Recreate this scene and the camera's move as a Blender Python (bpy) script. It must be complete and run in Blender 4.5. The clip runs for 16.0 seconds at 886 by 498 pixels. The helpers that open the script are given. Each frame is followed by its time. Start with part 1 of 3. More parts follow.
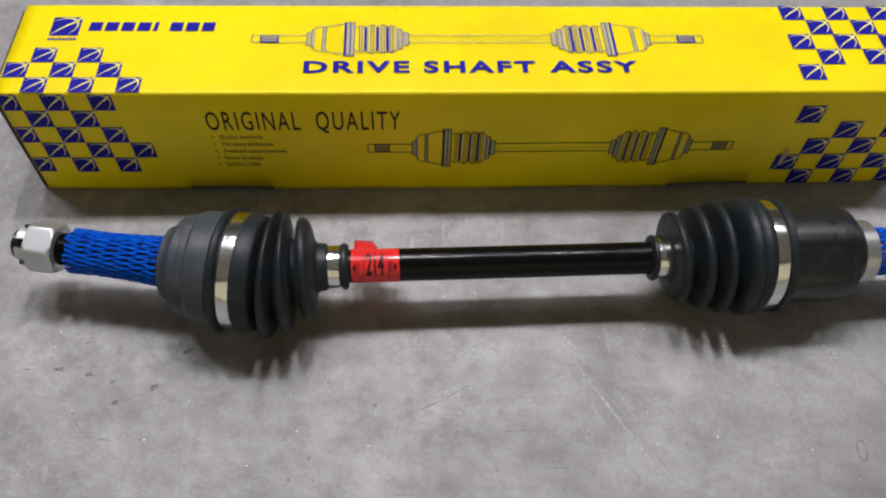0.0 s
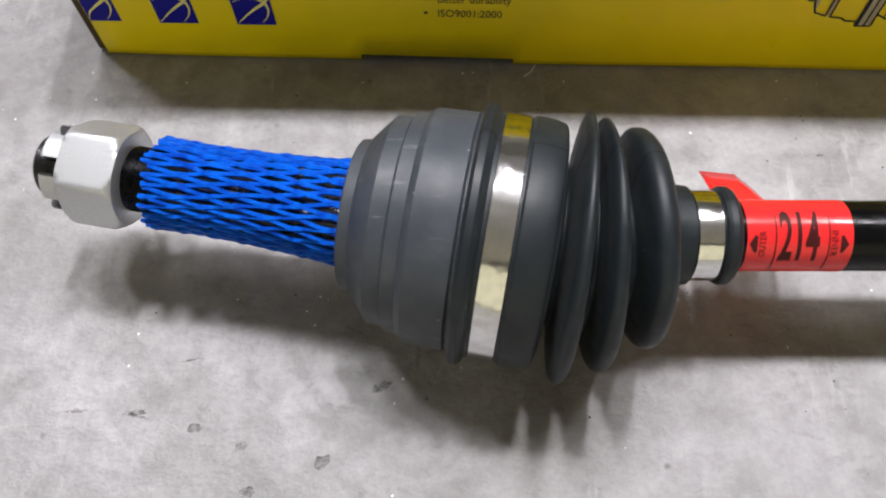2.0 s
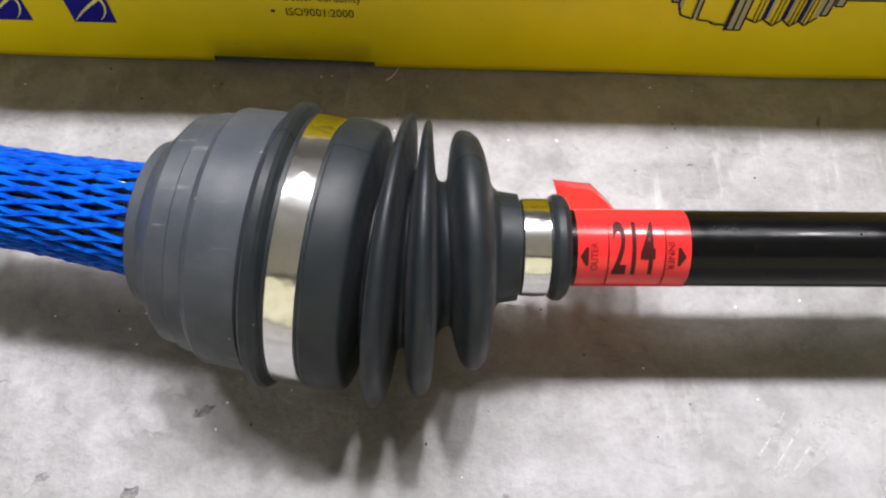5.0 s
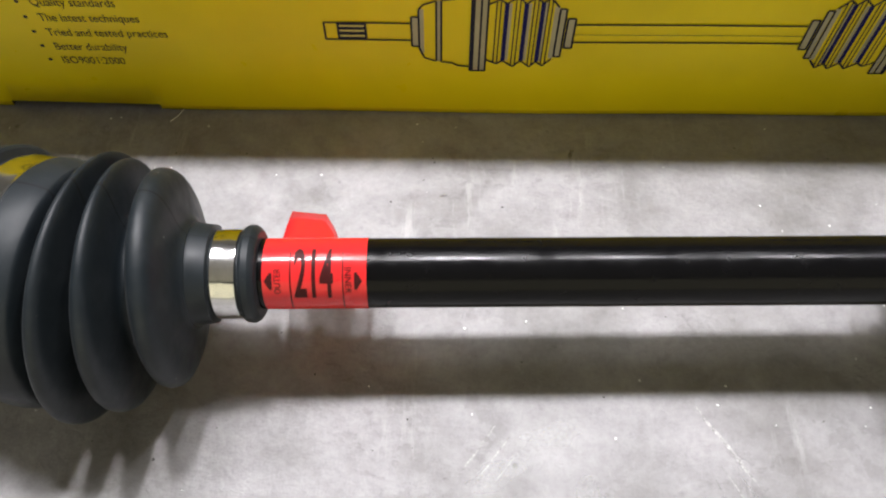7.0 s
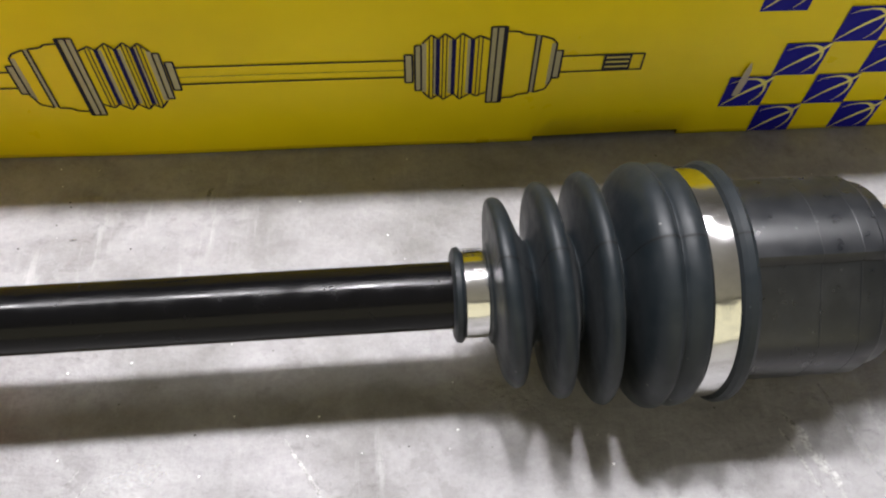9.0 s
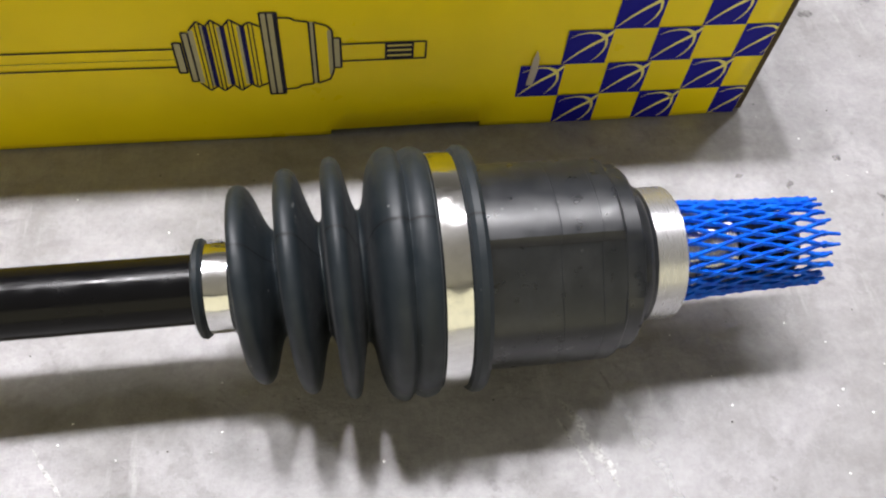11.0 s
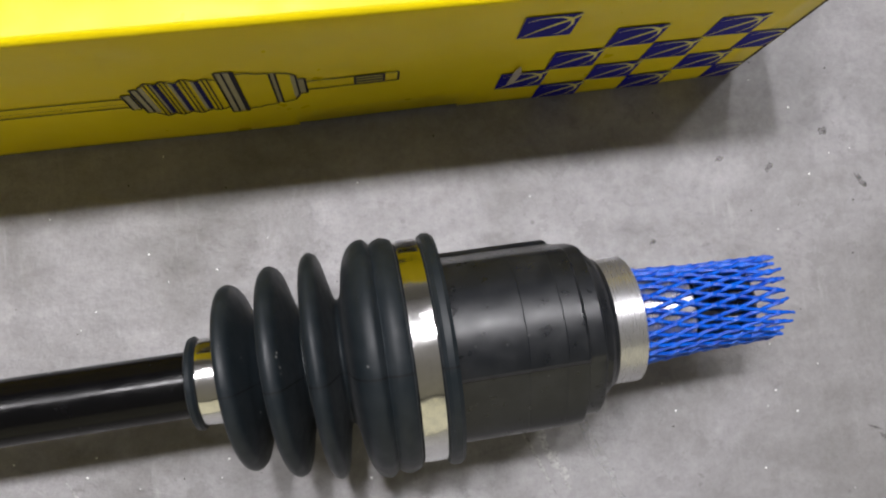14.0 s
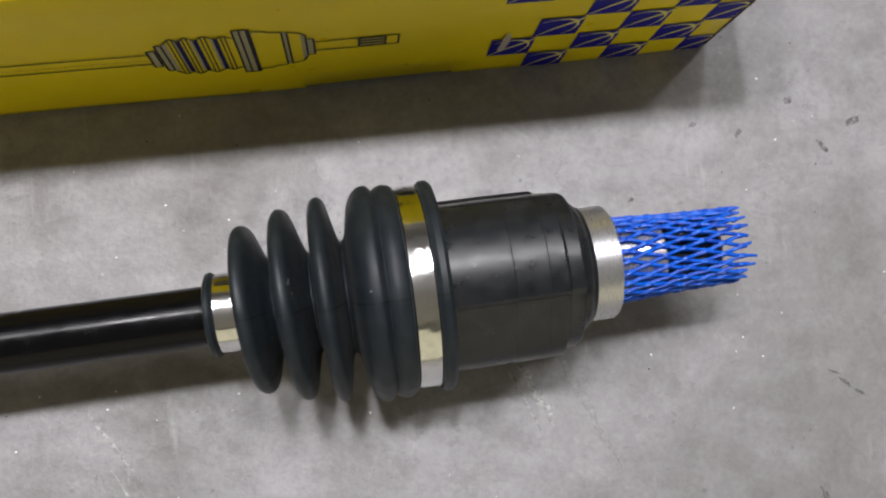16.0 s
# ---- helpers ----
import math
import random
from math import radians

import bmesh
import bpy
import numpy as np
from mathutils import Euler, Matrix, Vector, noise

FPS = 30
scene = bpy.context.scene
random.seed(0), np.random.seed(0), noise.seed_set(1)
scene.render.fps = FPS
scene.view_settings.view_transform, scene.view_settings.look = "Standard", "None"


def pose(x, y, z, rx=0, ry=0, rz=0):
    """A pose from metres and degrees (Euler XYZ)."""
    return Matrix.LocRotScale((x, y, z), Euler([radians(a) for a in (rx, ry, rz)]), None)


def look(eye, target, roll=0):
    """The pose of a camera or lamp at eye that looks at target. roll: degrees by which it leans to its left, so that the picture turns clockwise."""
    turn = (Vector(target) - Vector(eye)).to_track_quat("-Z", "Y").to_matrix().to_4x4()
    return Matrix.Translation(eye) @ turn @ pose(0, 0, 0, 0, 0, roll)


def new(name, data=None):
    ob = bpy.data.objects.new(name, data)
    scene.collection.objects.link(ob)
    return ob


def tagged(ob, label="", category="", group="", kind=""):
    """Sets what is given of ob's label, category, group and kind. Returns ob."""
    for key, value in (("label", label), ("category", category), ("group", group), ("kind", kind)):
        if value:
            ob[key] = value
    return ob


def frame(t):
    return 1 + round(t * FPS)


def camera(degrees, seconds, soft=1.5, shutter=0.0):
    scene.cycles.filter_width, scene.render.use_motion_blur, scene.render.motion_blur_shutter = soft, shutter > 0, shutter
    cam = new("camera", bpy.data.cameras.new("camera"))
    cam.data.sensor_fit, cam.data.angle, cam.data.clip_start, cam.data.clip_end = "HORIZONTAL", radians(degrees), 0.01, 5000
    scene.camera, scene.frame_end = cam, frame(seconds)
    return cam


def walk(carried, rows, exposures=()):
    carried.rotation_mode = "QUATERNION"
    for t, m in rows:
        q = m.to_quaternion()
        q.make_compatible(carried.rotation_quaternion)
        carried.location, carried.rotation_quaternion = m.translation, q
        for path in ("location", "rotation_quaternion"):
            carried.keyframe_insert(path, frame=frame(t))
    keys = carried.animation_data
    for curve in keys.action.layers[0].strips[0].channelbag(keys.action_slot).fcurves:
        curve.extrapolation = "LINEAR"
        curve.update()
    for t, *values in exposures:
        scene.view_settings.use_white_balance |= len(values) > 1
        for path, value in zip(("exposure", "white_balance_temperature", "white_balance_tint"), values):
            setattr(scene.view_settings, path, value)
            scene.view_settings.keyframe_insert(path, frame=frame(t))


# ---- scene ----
cam = camera(58.5, 16.0, 2.1)

PATH = [
    (0, (0.2880, -0.4220, 0.5230), (0.3890, 0.7020, -1.1280), 3.50),
    (0.5, (0.2470, -0.3600, 0.4700), (0.3340, 0.6630, -1.2460), 4.20),
    (1, (0.1920, -0.3060, 0.4080), (0.2310, 0.6070, -1.3710), 3.10),
    (1.5, (0.1654, -0.2651, 0.3437), (0.1287, 0.6049, -1.4561), -0.63),
    (2, (0.1588, -0.2336, 0.2852), (0.1166, 0.6348, -1.5162), -1.42),
    (2.5, (0.1518, -0.2135, 0.2548), (0.1477, 0.6321, -1.5584), 0.38),
    (3, (0.1416, -0.2093, 0.2452), (0.1381, 0.6295, -1.5702), -0.06),
    (3.2, (0.1406, -0.2103, 0.2472), (0.1222, 0.6284, -1.5682), -1.06),
    (5.3, (0.2280, -0.2281, 0.2697), (0.2402, 0.7074, -1.4981), 2.04),
    (5.5, (0.2400, -0.2301, 0.2727), (0.2501, 0.7203, -1.4869), 1.94),
    (6, (0.2673, -0.2321, 0.2801), (0.2824, 0.7248, -1.4765), 1.90),
    (6.5, (0.2905, -0.2348, 0.2832), (0.2964, 0.7377, -1.4647), 1.11),
    (7, (0.3107, -0.2354, 0.2843), (0.3065, 0.7477, -1.4580), 0.33),
    (7.5, (0.3509, -0.2339, 0.2942), (0.3167, 0.7366, -1.4542), -1.29),
    (8, (0.3741, -0.2325, 0.2962), (0.3564, 0.7259, -1.4594), -0.81),
    (8.5, (0.4121, -0.2337, 0.2943), (0.4441, 0.7631, -1.4393), 0.79),
    (9, (0.4520, -0.2368, 0.2924), (0.5490, 0.7941, -1.4183), 2.30),
    (9.5, (0.4835, -0.2411, 0.2898), (0.5960, 0.7941, -1.4183), 2.66),
    (10, (0.5110, -0.2393, 0.2822), (0.6648, 0.7878, -1.4272), 4.62),
    (10.2, (0.5110, -0.2403, 0.2812), (0.7480, 0.7869, -1.4182), 7.92),
    (12.3, (0.5409, -0.2908, 0.2811), (0.7452, 0.8575, -1.0900), 4.36),
    (12.5, (0.5426, -0.3266, 0.2646), (0.7348, 0.9190, -1.0205), 4.12),
    (13, (0.5444, -0.2261, 0.3093), (0.7308, 0.6749, -1.2378), 4.13),
    (13.5, (0.5434, -0.1445, 0.3242), (0.7399, 0.3739, -1.3883), 12.48),
    (14, (0.5333, -0.0986, 0.3418), (0.7194, 0.0773, -1.4399), 39.47),
    (14.5, (0.5385, -0.0793, 0.3491), (0.7399, -0.0306, -1.4389), 69.69),
    (15, (0.5324, -0.0930, 0.3629), (0.7233, -0.0132, -1.4252), 61.86),
    (15.5, (0.5215, -0.1299, 0.3697), (0.7169, 0.0594, -1.4096), 40.26),
    (16, (0.5254, -0.1249, 0.3671), (0.7361, 0.0612, -1.4108), 41.77),
]
EXPOSURES = [(0, -0.92), (0.5, -0.82), (1.0, -0.64), (1.5, -0.36), (2.0, -0.22), (2.5, -0.04), (3.2, 0.03), (5.3, 0.04), (7, -0.06), (8.5, -0.08), (9.5, 0.1), (10.2, 0.22), (12.3, -0.16), (13.0, -0.24), (13.5, -0.52), (14.5, -0.7), (16, -0.66)]
walk(cam, [(t, look(eye, target, roll)) for t, eye, target, roll in PATH], EXPOSURES)

# ---- light ----
world = bpy.data.worlds.new("world")
scene.world = world
world.use_nodes = True
world.node_tree.nodes["Background"].inputs[0].default_value = (0.75, 0.8, 0.9, 1)
world.node_tree.nodes["Background"].inputs[1].default_value = 0.02


def lamp(x, y, z, length, width, watts, colour=(0.985, 0.962, 1.0)):
    """A lamp box hung over the floor, its light going straight down."""
    data = bpy.data.lights.new("hanging_lamp", "AREA")
    data.shape, data.size, data.size_y = "RECTANGLE", length, width
    data.energy, data.color = watts, colour
    ob = new("hanging_lamp", data)
    ob.matrix_world = look((x, y, z), (x, y, 0))
    return ob


CEIL = 3.4
# a row of bright lamps over the packing place, and tubes running on behind them
for lamp_x, watts in ((-0.72, 18), (-0.15, 21), (0.36, 29), (0.88, 13), (1.45, 13)):
    lamp(lamp_x, 0.655, 2.2, 0.26 if lamp_x < 0.3 else 0.10, 0.2, watts * 1.24)
    lamp(lamp_x, 1.25, 2.3, 0.05, 0.7, watts * 0.2)
# added uplights, not seen, that brighten the ceiling for the metal to reflect
for up_y, watts in ((0.655, 4), (1.25, 4)):
    up_light = bpy.data.lights.new("added_uplight", "AREA")
    up_light.shape, up_light.size, up_light.size_y, up_light.energy, up_light.color = "RECTANGLE", 2.6, 0.2, watts, (0.985, 0.962, 1.0)
    new("added_uplight", up_light).matrix_world = look((0.36, up_y, 2.4), (0.36, up_y + 0.001, 3.4))
# added warm fill from behind the camera, with no source there, to lift front sides
front_fill = bpy.data.lights.new("front_fill_light", "AREA")
front_fill.shape, front_fill.size, front_fill.size_y, front_fill.energy, front_fill.color = "RECTANGLE", 7.0, 2.9, 52, (1.0, 0.92, 0.62)
new("front_fill_light", front_fill).matrix_world = look((0.4, -3.9, 1.5), (0.4, 0, 1.45))

# ---- materials ----


class Mat:
    """A node material with short names for its parts."""

    def __init__(self, name, colour=(0.5, 0.5, 0.5), rough=0.5, metal=0.0, spec=0.5):
        self.m = bpy.data.materials.new(name)
        self.m.use_nodes = True
        self.t = self.m.node_tree
        self.b = self.t.nodes["Principled BSDF"]
        self.b.inputs["Base Color"].default_value = (*colour, 1)
        self.b.inputs["Roughness"].default_value = rough
        self.b.inputs["Metallic"].default_value = metal
        self.b.inputs["Specular IOR Level"].default_value = spec
        self.co = self.t.nodes.new("ShaderNodeTexCoord").outputs["Object"]

    def node(self, kind, **sockets):
        n = self.t.nodes.new(kind)
        for k, v in sockets.items():
            s = n.inputs[k.replace("_", " ")]
            if hasattr(v, "is_linked"):
                self.t.links.new(v, s)
            else:
                s.default_value = v
        return n

    def scaled(self, sx, sy, sz, rz=0.0):
        n = self.node("ShaderNodeMapping", Vector=self.co)
        n.inputs["Scale"].default_value = (sx, sy, sz)
        n.inputs["Rotation"].default_value = (0, 0, rz)
        return n.outputs[0]

    def noise(self, scale, detail=4.0, rough=0.55, vec=None, distortion=0.0):
        return self.node("ShaderNodeTexNoise", Vector=vec or self.co, Scale=scale, Detail=detail,
                         Roughness=rough, Distortion=distortion).outputs["Fac"]

    def ramp(self, fac, *stops):
        n = self.node("ShaderNodeValToRGB", Fac=fac)
        e = n.color_ramp.elements
        while len(e) < len(stops):
            e.new(0.5)
        for el, (p, c) in zip(e, stops):
            el.position = p
            el.color = (*c, 1) if isinstance(c, tuple) else (c, c, c, 1)
        return n.outputs["Color"]

    def mix(self, a, b, fac, kind="MIX"):
        n = self.t.nodes.new("ShaderNodeMix")
        n.data_type, n.blend_type = "RGBA", kind
        for s, v in ((n.inputs[0], fac), (n.inputs[6], a), (n.inputs[7], b)):
            if hasattr(v, "is_linked"):
                self.t.links.new(v, s)
            elif isinstance(v, tuple):
                s.default_value = (*v, 1)
            else:
                s.default_value = v
        return n.outputs[2]

    def set(self, socket, value):
        self.t.links.new(value, self.b.inputs[socket])
        return self

    def bump(self, height, strength, distance):
        n = self.node("ShaderNodeBump", Height=height, Strength=strength, Distance=distance)
        prev = self.b.inputs["Normal"]
        if prev.is_linked:
            self.t.links.new(prev.links[0].from_socket, n.inputs["Normal"])
        self.t.links.new(n.outputs[0], prev)
        return self


def concrete():
    k = Mat("trowelled_concrete", rough=0.5)
    big = k.noise(5.0, 4, 0.55, distortion=0.3)
    cloud = k.noise(24.0, 9, 0.66, distortion=0.15)
    mid = k.noise(95.0, 8, 0.66, distortion=0.1)
    small = k.noise(330.0, 5, 0.7)
    c = k.ramp(big, (0.32, (0.246, 0.239, 0.237)), (0.5, (0.304, 0.297, 0.302)), (0.68, (0.362, 0.357, 0.364)))
    c = k.mix(c, k.ramp(cloud, (0.36, (0.22, 0.21, 0.19)), (0.46, (0.44, 0.437, 0.43)), (0.54, (0.54, 0.54, 0.54)), (0.66, (0.76, 0.76, 0.765))), 0.34, "OVERLAY")
    c = k.mix(c, k.ramp(mid, (0.35, (0.24, 0.235, 0.225)), (0.5, (0.5, 0.5, 0.5)), (0.65, (0.72, 0.72, 0.72))), 0.18, "OVERLAY")
    c = k.mix(c, k.ramp(small, (0.32, 0.34), (0.5, 0.5), (0.7, 0.64)), 0.3, "OVERLAY")
    # blotches of old dirt, ragged at the rim
    st = k.ramp(k.noise(13.0, 11, 0.80, distortion=1.0), (0.56, 0.0), (0.70, 1.0))
    c = k.mix(c, (0.15, 0.14, 0.125), k.mix((0, 0, 0), st, 0.34))
    spot = k.ramp(k.noise(60.0, 6, 0.7, distortion=1.2), (0.66, 0.0), (0.72, 1.0))
    c = k.mix(c, (0.13, 0.125, 0.118), k.mix((0, 0, 0), spot, 0.5))
    # flaky darker skin, sharp at the rim
    flake = k.ramp(k.noise(75.0, 10, 0.66), (0.545, 0.0), (0.575, 1.0))
    where = k.ramp(k.noise(17.0, 5, 0.6), (0.42, 0.0), (0.58, 1.0))
    flake = k.mix(flake, where, 1.0, "MULTIPLY")
    c = k.mix(c, (0.19, 0.185, 0.178), k.mix((0, 0, 0), flake, 0.3))
    # torn skin, drawn out one way, crisp at the rim
    torn = k.ramp(k.noise(150.0, 7, 0.6, vec=k.scaled(0.62, 1.2, 1.0, 0.35), distortion=0.5), (0.575, 0.0), (0.605, 1.0))
    torn_at = k.ramp(k.noise(9.0, 5, 0.65), (0.52, 0.0), (0.64, 1.0))
    torn = k.mix(torn, torn_at, 1.0, "MULTIPLY")
    c = k.mix(c, (0.17, 0.165, 0.165), k.mix((0, 0, 0), torn, 0.3))
    # pits and small black specks
    v = k.node("ShaderNodeTexVoronoi", Vector=k.co, Scale=55.0)
    sp = k.ramp(v.outputs["Distance"], (0.03, 1.0), (0.09, 0.0))
    gate = k.ramp(k.noise(11.0, 2, 0.5), (0.52, 0.0), (0.60, 1.0))
    c = k.mix(c, (0.09, 0.085, 0.08), k.mix((0, 0, 0), k.mix(sp, gate, 1.0, "MULTIPLY"), 0.7))
    # pale trowel drag marks, all the same way
    for turn, seed_scale, most in ((-0.55, 40.0, 0.26), (-0.95, 26.0, 0.16)):
        sc = k.ramp(k.noise(seed_scale, 7, 0.72, vec=k.scaled(3.0, 0.4, 1.0, turn)), (0.575, 0.0), (0.66, 1.0))
        gate2 = k.ramp(k.noise(9.0, 4, 0.6), (0.50, 0.0), (0.62, 1.0))
        c = k.mix(c, (0.66, 0.66, 0.655), k.mix((0, 0, 0), k.mix(sc, gate2, 1.0, "MULTIPLY"), most))
    k.set("Base Color", c)
    k.set("Roughness", k.ramp(cloud, (0.3, 0.54), (0.7, 0.29)))
    k.bump(cloud, 0.3, 0.003).bump(mid, 0.7, 0.0018).bump(small, 0.35, 0.0005).bump(sp, 0.4, -0.0006).bump(flake, 0.35, -0.0005).bump(torn, 0.5, -0.0005)
    return k.m


def worn_off(name, colour, rough, low, high, scale):
    """A thin smear, broken up where it has worn away."""
    k = Mat(name, colour, rough)
    k.set("Alpha", k.ramp(k.noise(scale, 6, 0.75), (low, 0.0), (high, 1.0)))
    return k.m


def coated_card(name, colour, rough=0.32):
    k = Mat(name, colour, rough, 0.0, 0.2)
    n = k.noise(9.0, 4, 0.6)
    k.set("Base Color", k.mix(colour, tuple(v * 0.86 for v in colour), k.ramp(n, (0.4, 0.0), (0.7, 1.0))))
    k.set("Roughness", k.ramp(k.noise(60.0, 3), (0.3, rough - 0.05), (0.7, rough + 0.1)))
    k.bump(k.noise(26.0, 3, 0.5, vec=k.scaled(1.0, 0.15, 0.15)), 0.25, 0.0012).bump(k.noise(700.0, 2), 0.08, 0.0002)
    return k.m


def rubber(name, colour, rough, scuff, rubbed=False, shine=0.32, dusty=0.5, bloom=0.0):
    k = Mat(name, colour, rough, 0.0, shine)
    k.b.inputs["Sheen Weight"].default_value, k.b.inputs["Sheen Roughness"].default_value = bloom, 0.4
    n = k.noise(90.0, 6, 0.65)
    dust = k.ramp(n, (0.45, 0.0), (0.75, 1.0))
    c = k.mix(colour, tuple(v + scuff for v in colour), dust)
    if rubbed:
        # pale rub marks along the turning
        mark = k.ramp(k.noise(60.0, 5, 0.7, vec=k.scaled(0.7, 4.0, 4.0)), (0.60, 0.0), (0.69, 1.0))
        place = k.ramp(k.noise(28.0, 2), (0.5, 0.0), (0.6, 1.0))
        c = k.mix(c, (0.30, 0.31, 0.32), k.mix((0, 0, 0), k.mix(mark, place, 1.0, "MULTIPLY"), 0.5))
    k.set("Roughness", k.ramp(k.noise(160.0, 4), (0.3, rough - 0.07), (0.7, rough + 0.1)))
    # crumbs of dust, few and far between
    v = k.node("ShaderNodeTexVoronoi", Vector=k.co, Scale=210.0)
    speck = k.ramp(v.outputs["Distance"], (0.07, 1.0), (0.13, 0.0))
    sown = k.ramp(k.noise(130.0, 2, 0.5), (0.60, 0.0), (0.66, 1.0))
    c = k.mix(c, (0.34, 0.34, 0.33), k.mix((0, 0, 0), k.mix(speck, sown, 1.0, "MULTIPLY"), dusty))
    k.set("Base Color", c)
    k.bump(k.noise(1500.0, 2), 0.05, 0.00012).bump(k.noise(240.0, 3), 0.12, 0.0002)
    return k.m


def metal(name, colour, rough, streak=0.12, axis=(1.0, 1.0, 1.0), metallic=1.0, dent=0.0):
    k = Mat(name, colour, rough, metallic)
    n = k.noise(300.0, 4, 0.6, vec=k.scaled(*axis))
    k.set("Roughness", k.ramp(n, (0.3, max(0.02, rough - streak * 0.4)), (0.7, rough + streak)))
    k.set("Base Color", k.mix(colour, tuple(v * 0.88 for v in colour), k.ramp(n, (0.45, 0.0), (0.75, 1.0))))
    k.bump(n, 0.06, 0.0001)
    if dent:
        # slightly wavy sheet
        k.bump(k.noise(95.0, 2, 0.4), dent, 0.0022)
    return k.m


def plain_ink(name, colour, rough=0.4):
    k = Mat(name, colour, rough, 0.0, 0.12)
    k.set("Base Color", k.mix(colour, tuple(min(1, v * 1.25 + 0.004) for v in colour), k.noise(240.0, 3)))
    return k.m


def painted(name, colour):
    k = Mat(name, colour, 0.8)
    k.set("Base Color", k.mix(colour, tuple(v * 0.85 for v in colour), k.noise(3.0, 5)))
    k.bump(k.noise(120.0, 3), 0.2, 0.001)
    return k.m


M_FLOOR = concrete()
M_WALL = painted("workshop_paint", (0.36, 0.35, 0.325))
M_CEIL = painted("ceiling_paint", (0.66, 0.65, 0.62))
M_YELLOW = coated_card("yellow_coated_card", (0.93, 0.735, 0.003))
M_KRAFT = coated_card("brown_kraft_card", (0.17, 0.115, 0.055), 0.8)
# kraft card again, with the shade of the sideways ends put into its colour
M_FLAP = coated_card("shade_dark_flap_edge", (0.075, 0.055, 0.028), 0.85)
M_BLUE_INK = plain_ink("blue_ink", (0.007, 0.006, 0.24), 0.5)
M_NAVY_INK = plain_ink("navy_ink", (0.010, 0.009, 0.085), 0.5)
M_PALE_INK = plain_ink("pale_ink", (0.82, 0.73, 0.22), 0.4)
M_BLACK_INK = plain_ink("black_ink", (0.016, 0.015, 0.026), 0.4)
M_GREY_INK = plain_ink("grey_ink", (0.42, 0.38, 0.22), 0.4)
M_HATCH = plain_ink("pale_hatch_ink", (0.55, 0.47, 0.12), 0.4)
M_SCUFF = plain_ink("bare_scuffed_card", (0.45, 0.4, 0.3), 0.7)
M_RUBBER = rubber("boot_rubber", (0.0092, 0.0142, 0.0182), 0.46, 0.010, False, 0.38, 0.5, 0.03)
M_JOINT = rubber("grey_joint_paint", (0.046, 0.054, 0.066), 0.43, 0.026, True, 0.36)
M_TULIP = rubber("dark_joint_paint", (0.007, 0.0088, 0.0118), 0.32, 0.014, False, 0.6, 0.12)
M_SHAFT = rubber("gloss_black_paint", (0.003, 0.003, 0.0035), 0.19, 0.0006, False, 0.2, 0.06)
M_CLAMP = metal("bright_clamp_steel", (0.86, 0.86, 0.86), 0.12, 0.05, dent=0.2)
M_STEEL = metal("turned_steel", (0.60, 0.60, 0.615), 0.27, 0.08, (8.0, 0.5, 0.5), 0.85)
M_ZINC = metal("zinc_plated_steel", (0.64, 0.655, 0.675), 0.36, 0.16, (4.0, 4.0, 4.0), 0.8)
M_THREAD = metal("dark_oiled_steel", (0.09, 0.09, 0.095), 0.26, 0.12)


def net_plastic():
    k = Mat("blue_polyethylene_net", (0.006, 0.12, 0.70), 0.3, 0.0, 0.18)
    k.set("Base Color", k.mix((0.001, 0.050, 0.44), (0.002, 0.125, 0.70), k.ramp(k.noise(260.0, 3), (0.35, 0.0), (0.65, 1.0))))
    k.bump(k.noise(900.0, 3, vec=k.scaled(1.0, 1.0, 1.0)), 0.3, 0.0004)
    return k.m


M_NET = net_plastic()
M_RED = Mat("red_paper_label", (0.74, 0.026, 0.028), 0.16).m
M_LABEL_INK = plain_ink("dark_label_ink", (0.05, 0.008, 0.008), 0.4)
M_SEAM = rubber("dark_mould_line", (0.01, 0.011, 0.012), 0.6, 0.002)

# ---- mesh helpers ----


def finish(name, bm, material, smooth=True, sharp=radians(28)):
    bmesh.ops.recalc_face_normals(bm, faces=bm.faces)
    mesh = bpy.data.meshes.new(name)
    if smooth:
        for f in bm.faces:
            f.smooth = True
        for e in bm.edges:
            if len(e.link_faces) == 2 and e.calc_face_angle(0) > sharp:
                e.smooth = False
    bm.to_mesh(mesh)
    bm.free()
    mesh.materials.append(material)
    return new(name, mesh)


def under(ob, parent):
    bpy.context.view_layer.update()
    ob.parent = parent
    ob.matrix_parent_inverse = parent.matrix_world.inverted()
    return ob


def part(name, bm, material, parent, label="", smooth=True):
    ob = under(finish(name, bm, material, smooth), parent)
    return tagged(ob, label) if label else ob


def quad_box(bm, lo, hi):
    """An axis-parallel block."""
    r = bmesh.ops.create_cube(bm, size=1.0)
    for v in r["verts"]:
        v.co = Vector([(a + b) / 2 + c * (b - a) for a, b, c in zip(lo, hi, v.co)])
    return r["verts"]


def frame_of(axis):
    """Two vectors across an axis: first the one nearest to up, then the side."""
    a = Vector(axis).normalized()
    up = (Vector((0, 0, 1)) - a * a.z).normalized()
    return a, up, a.cross(up)


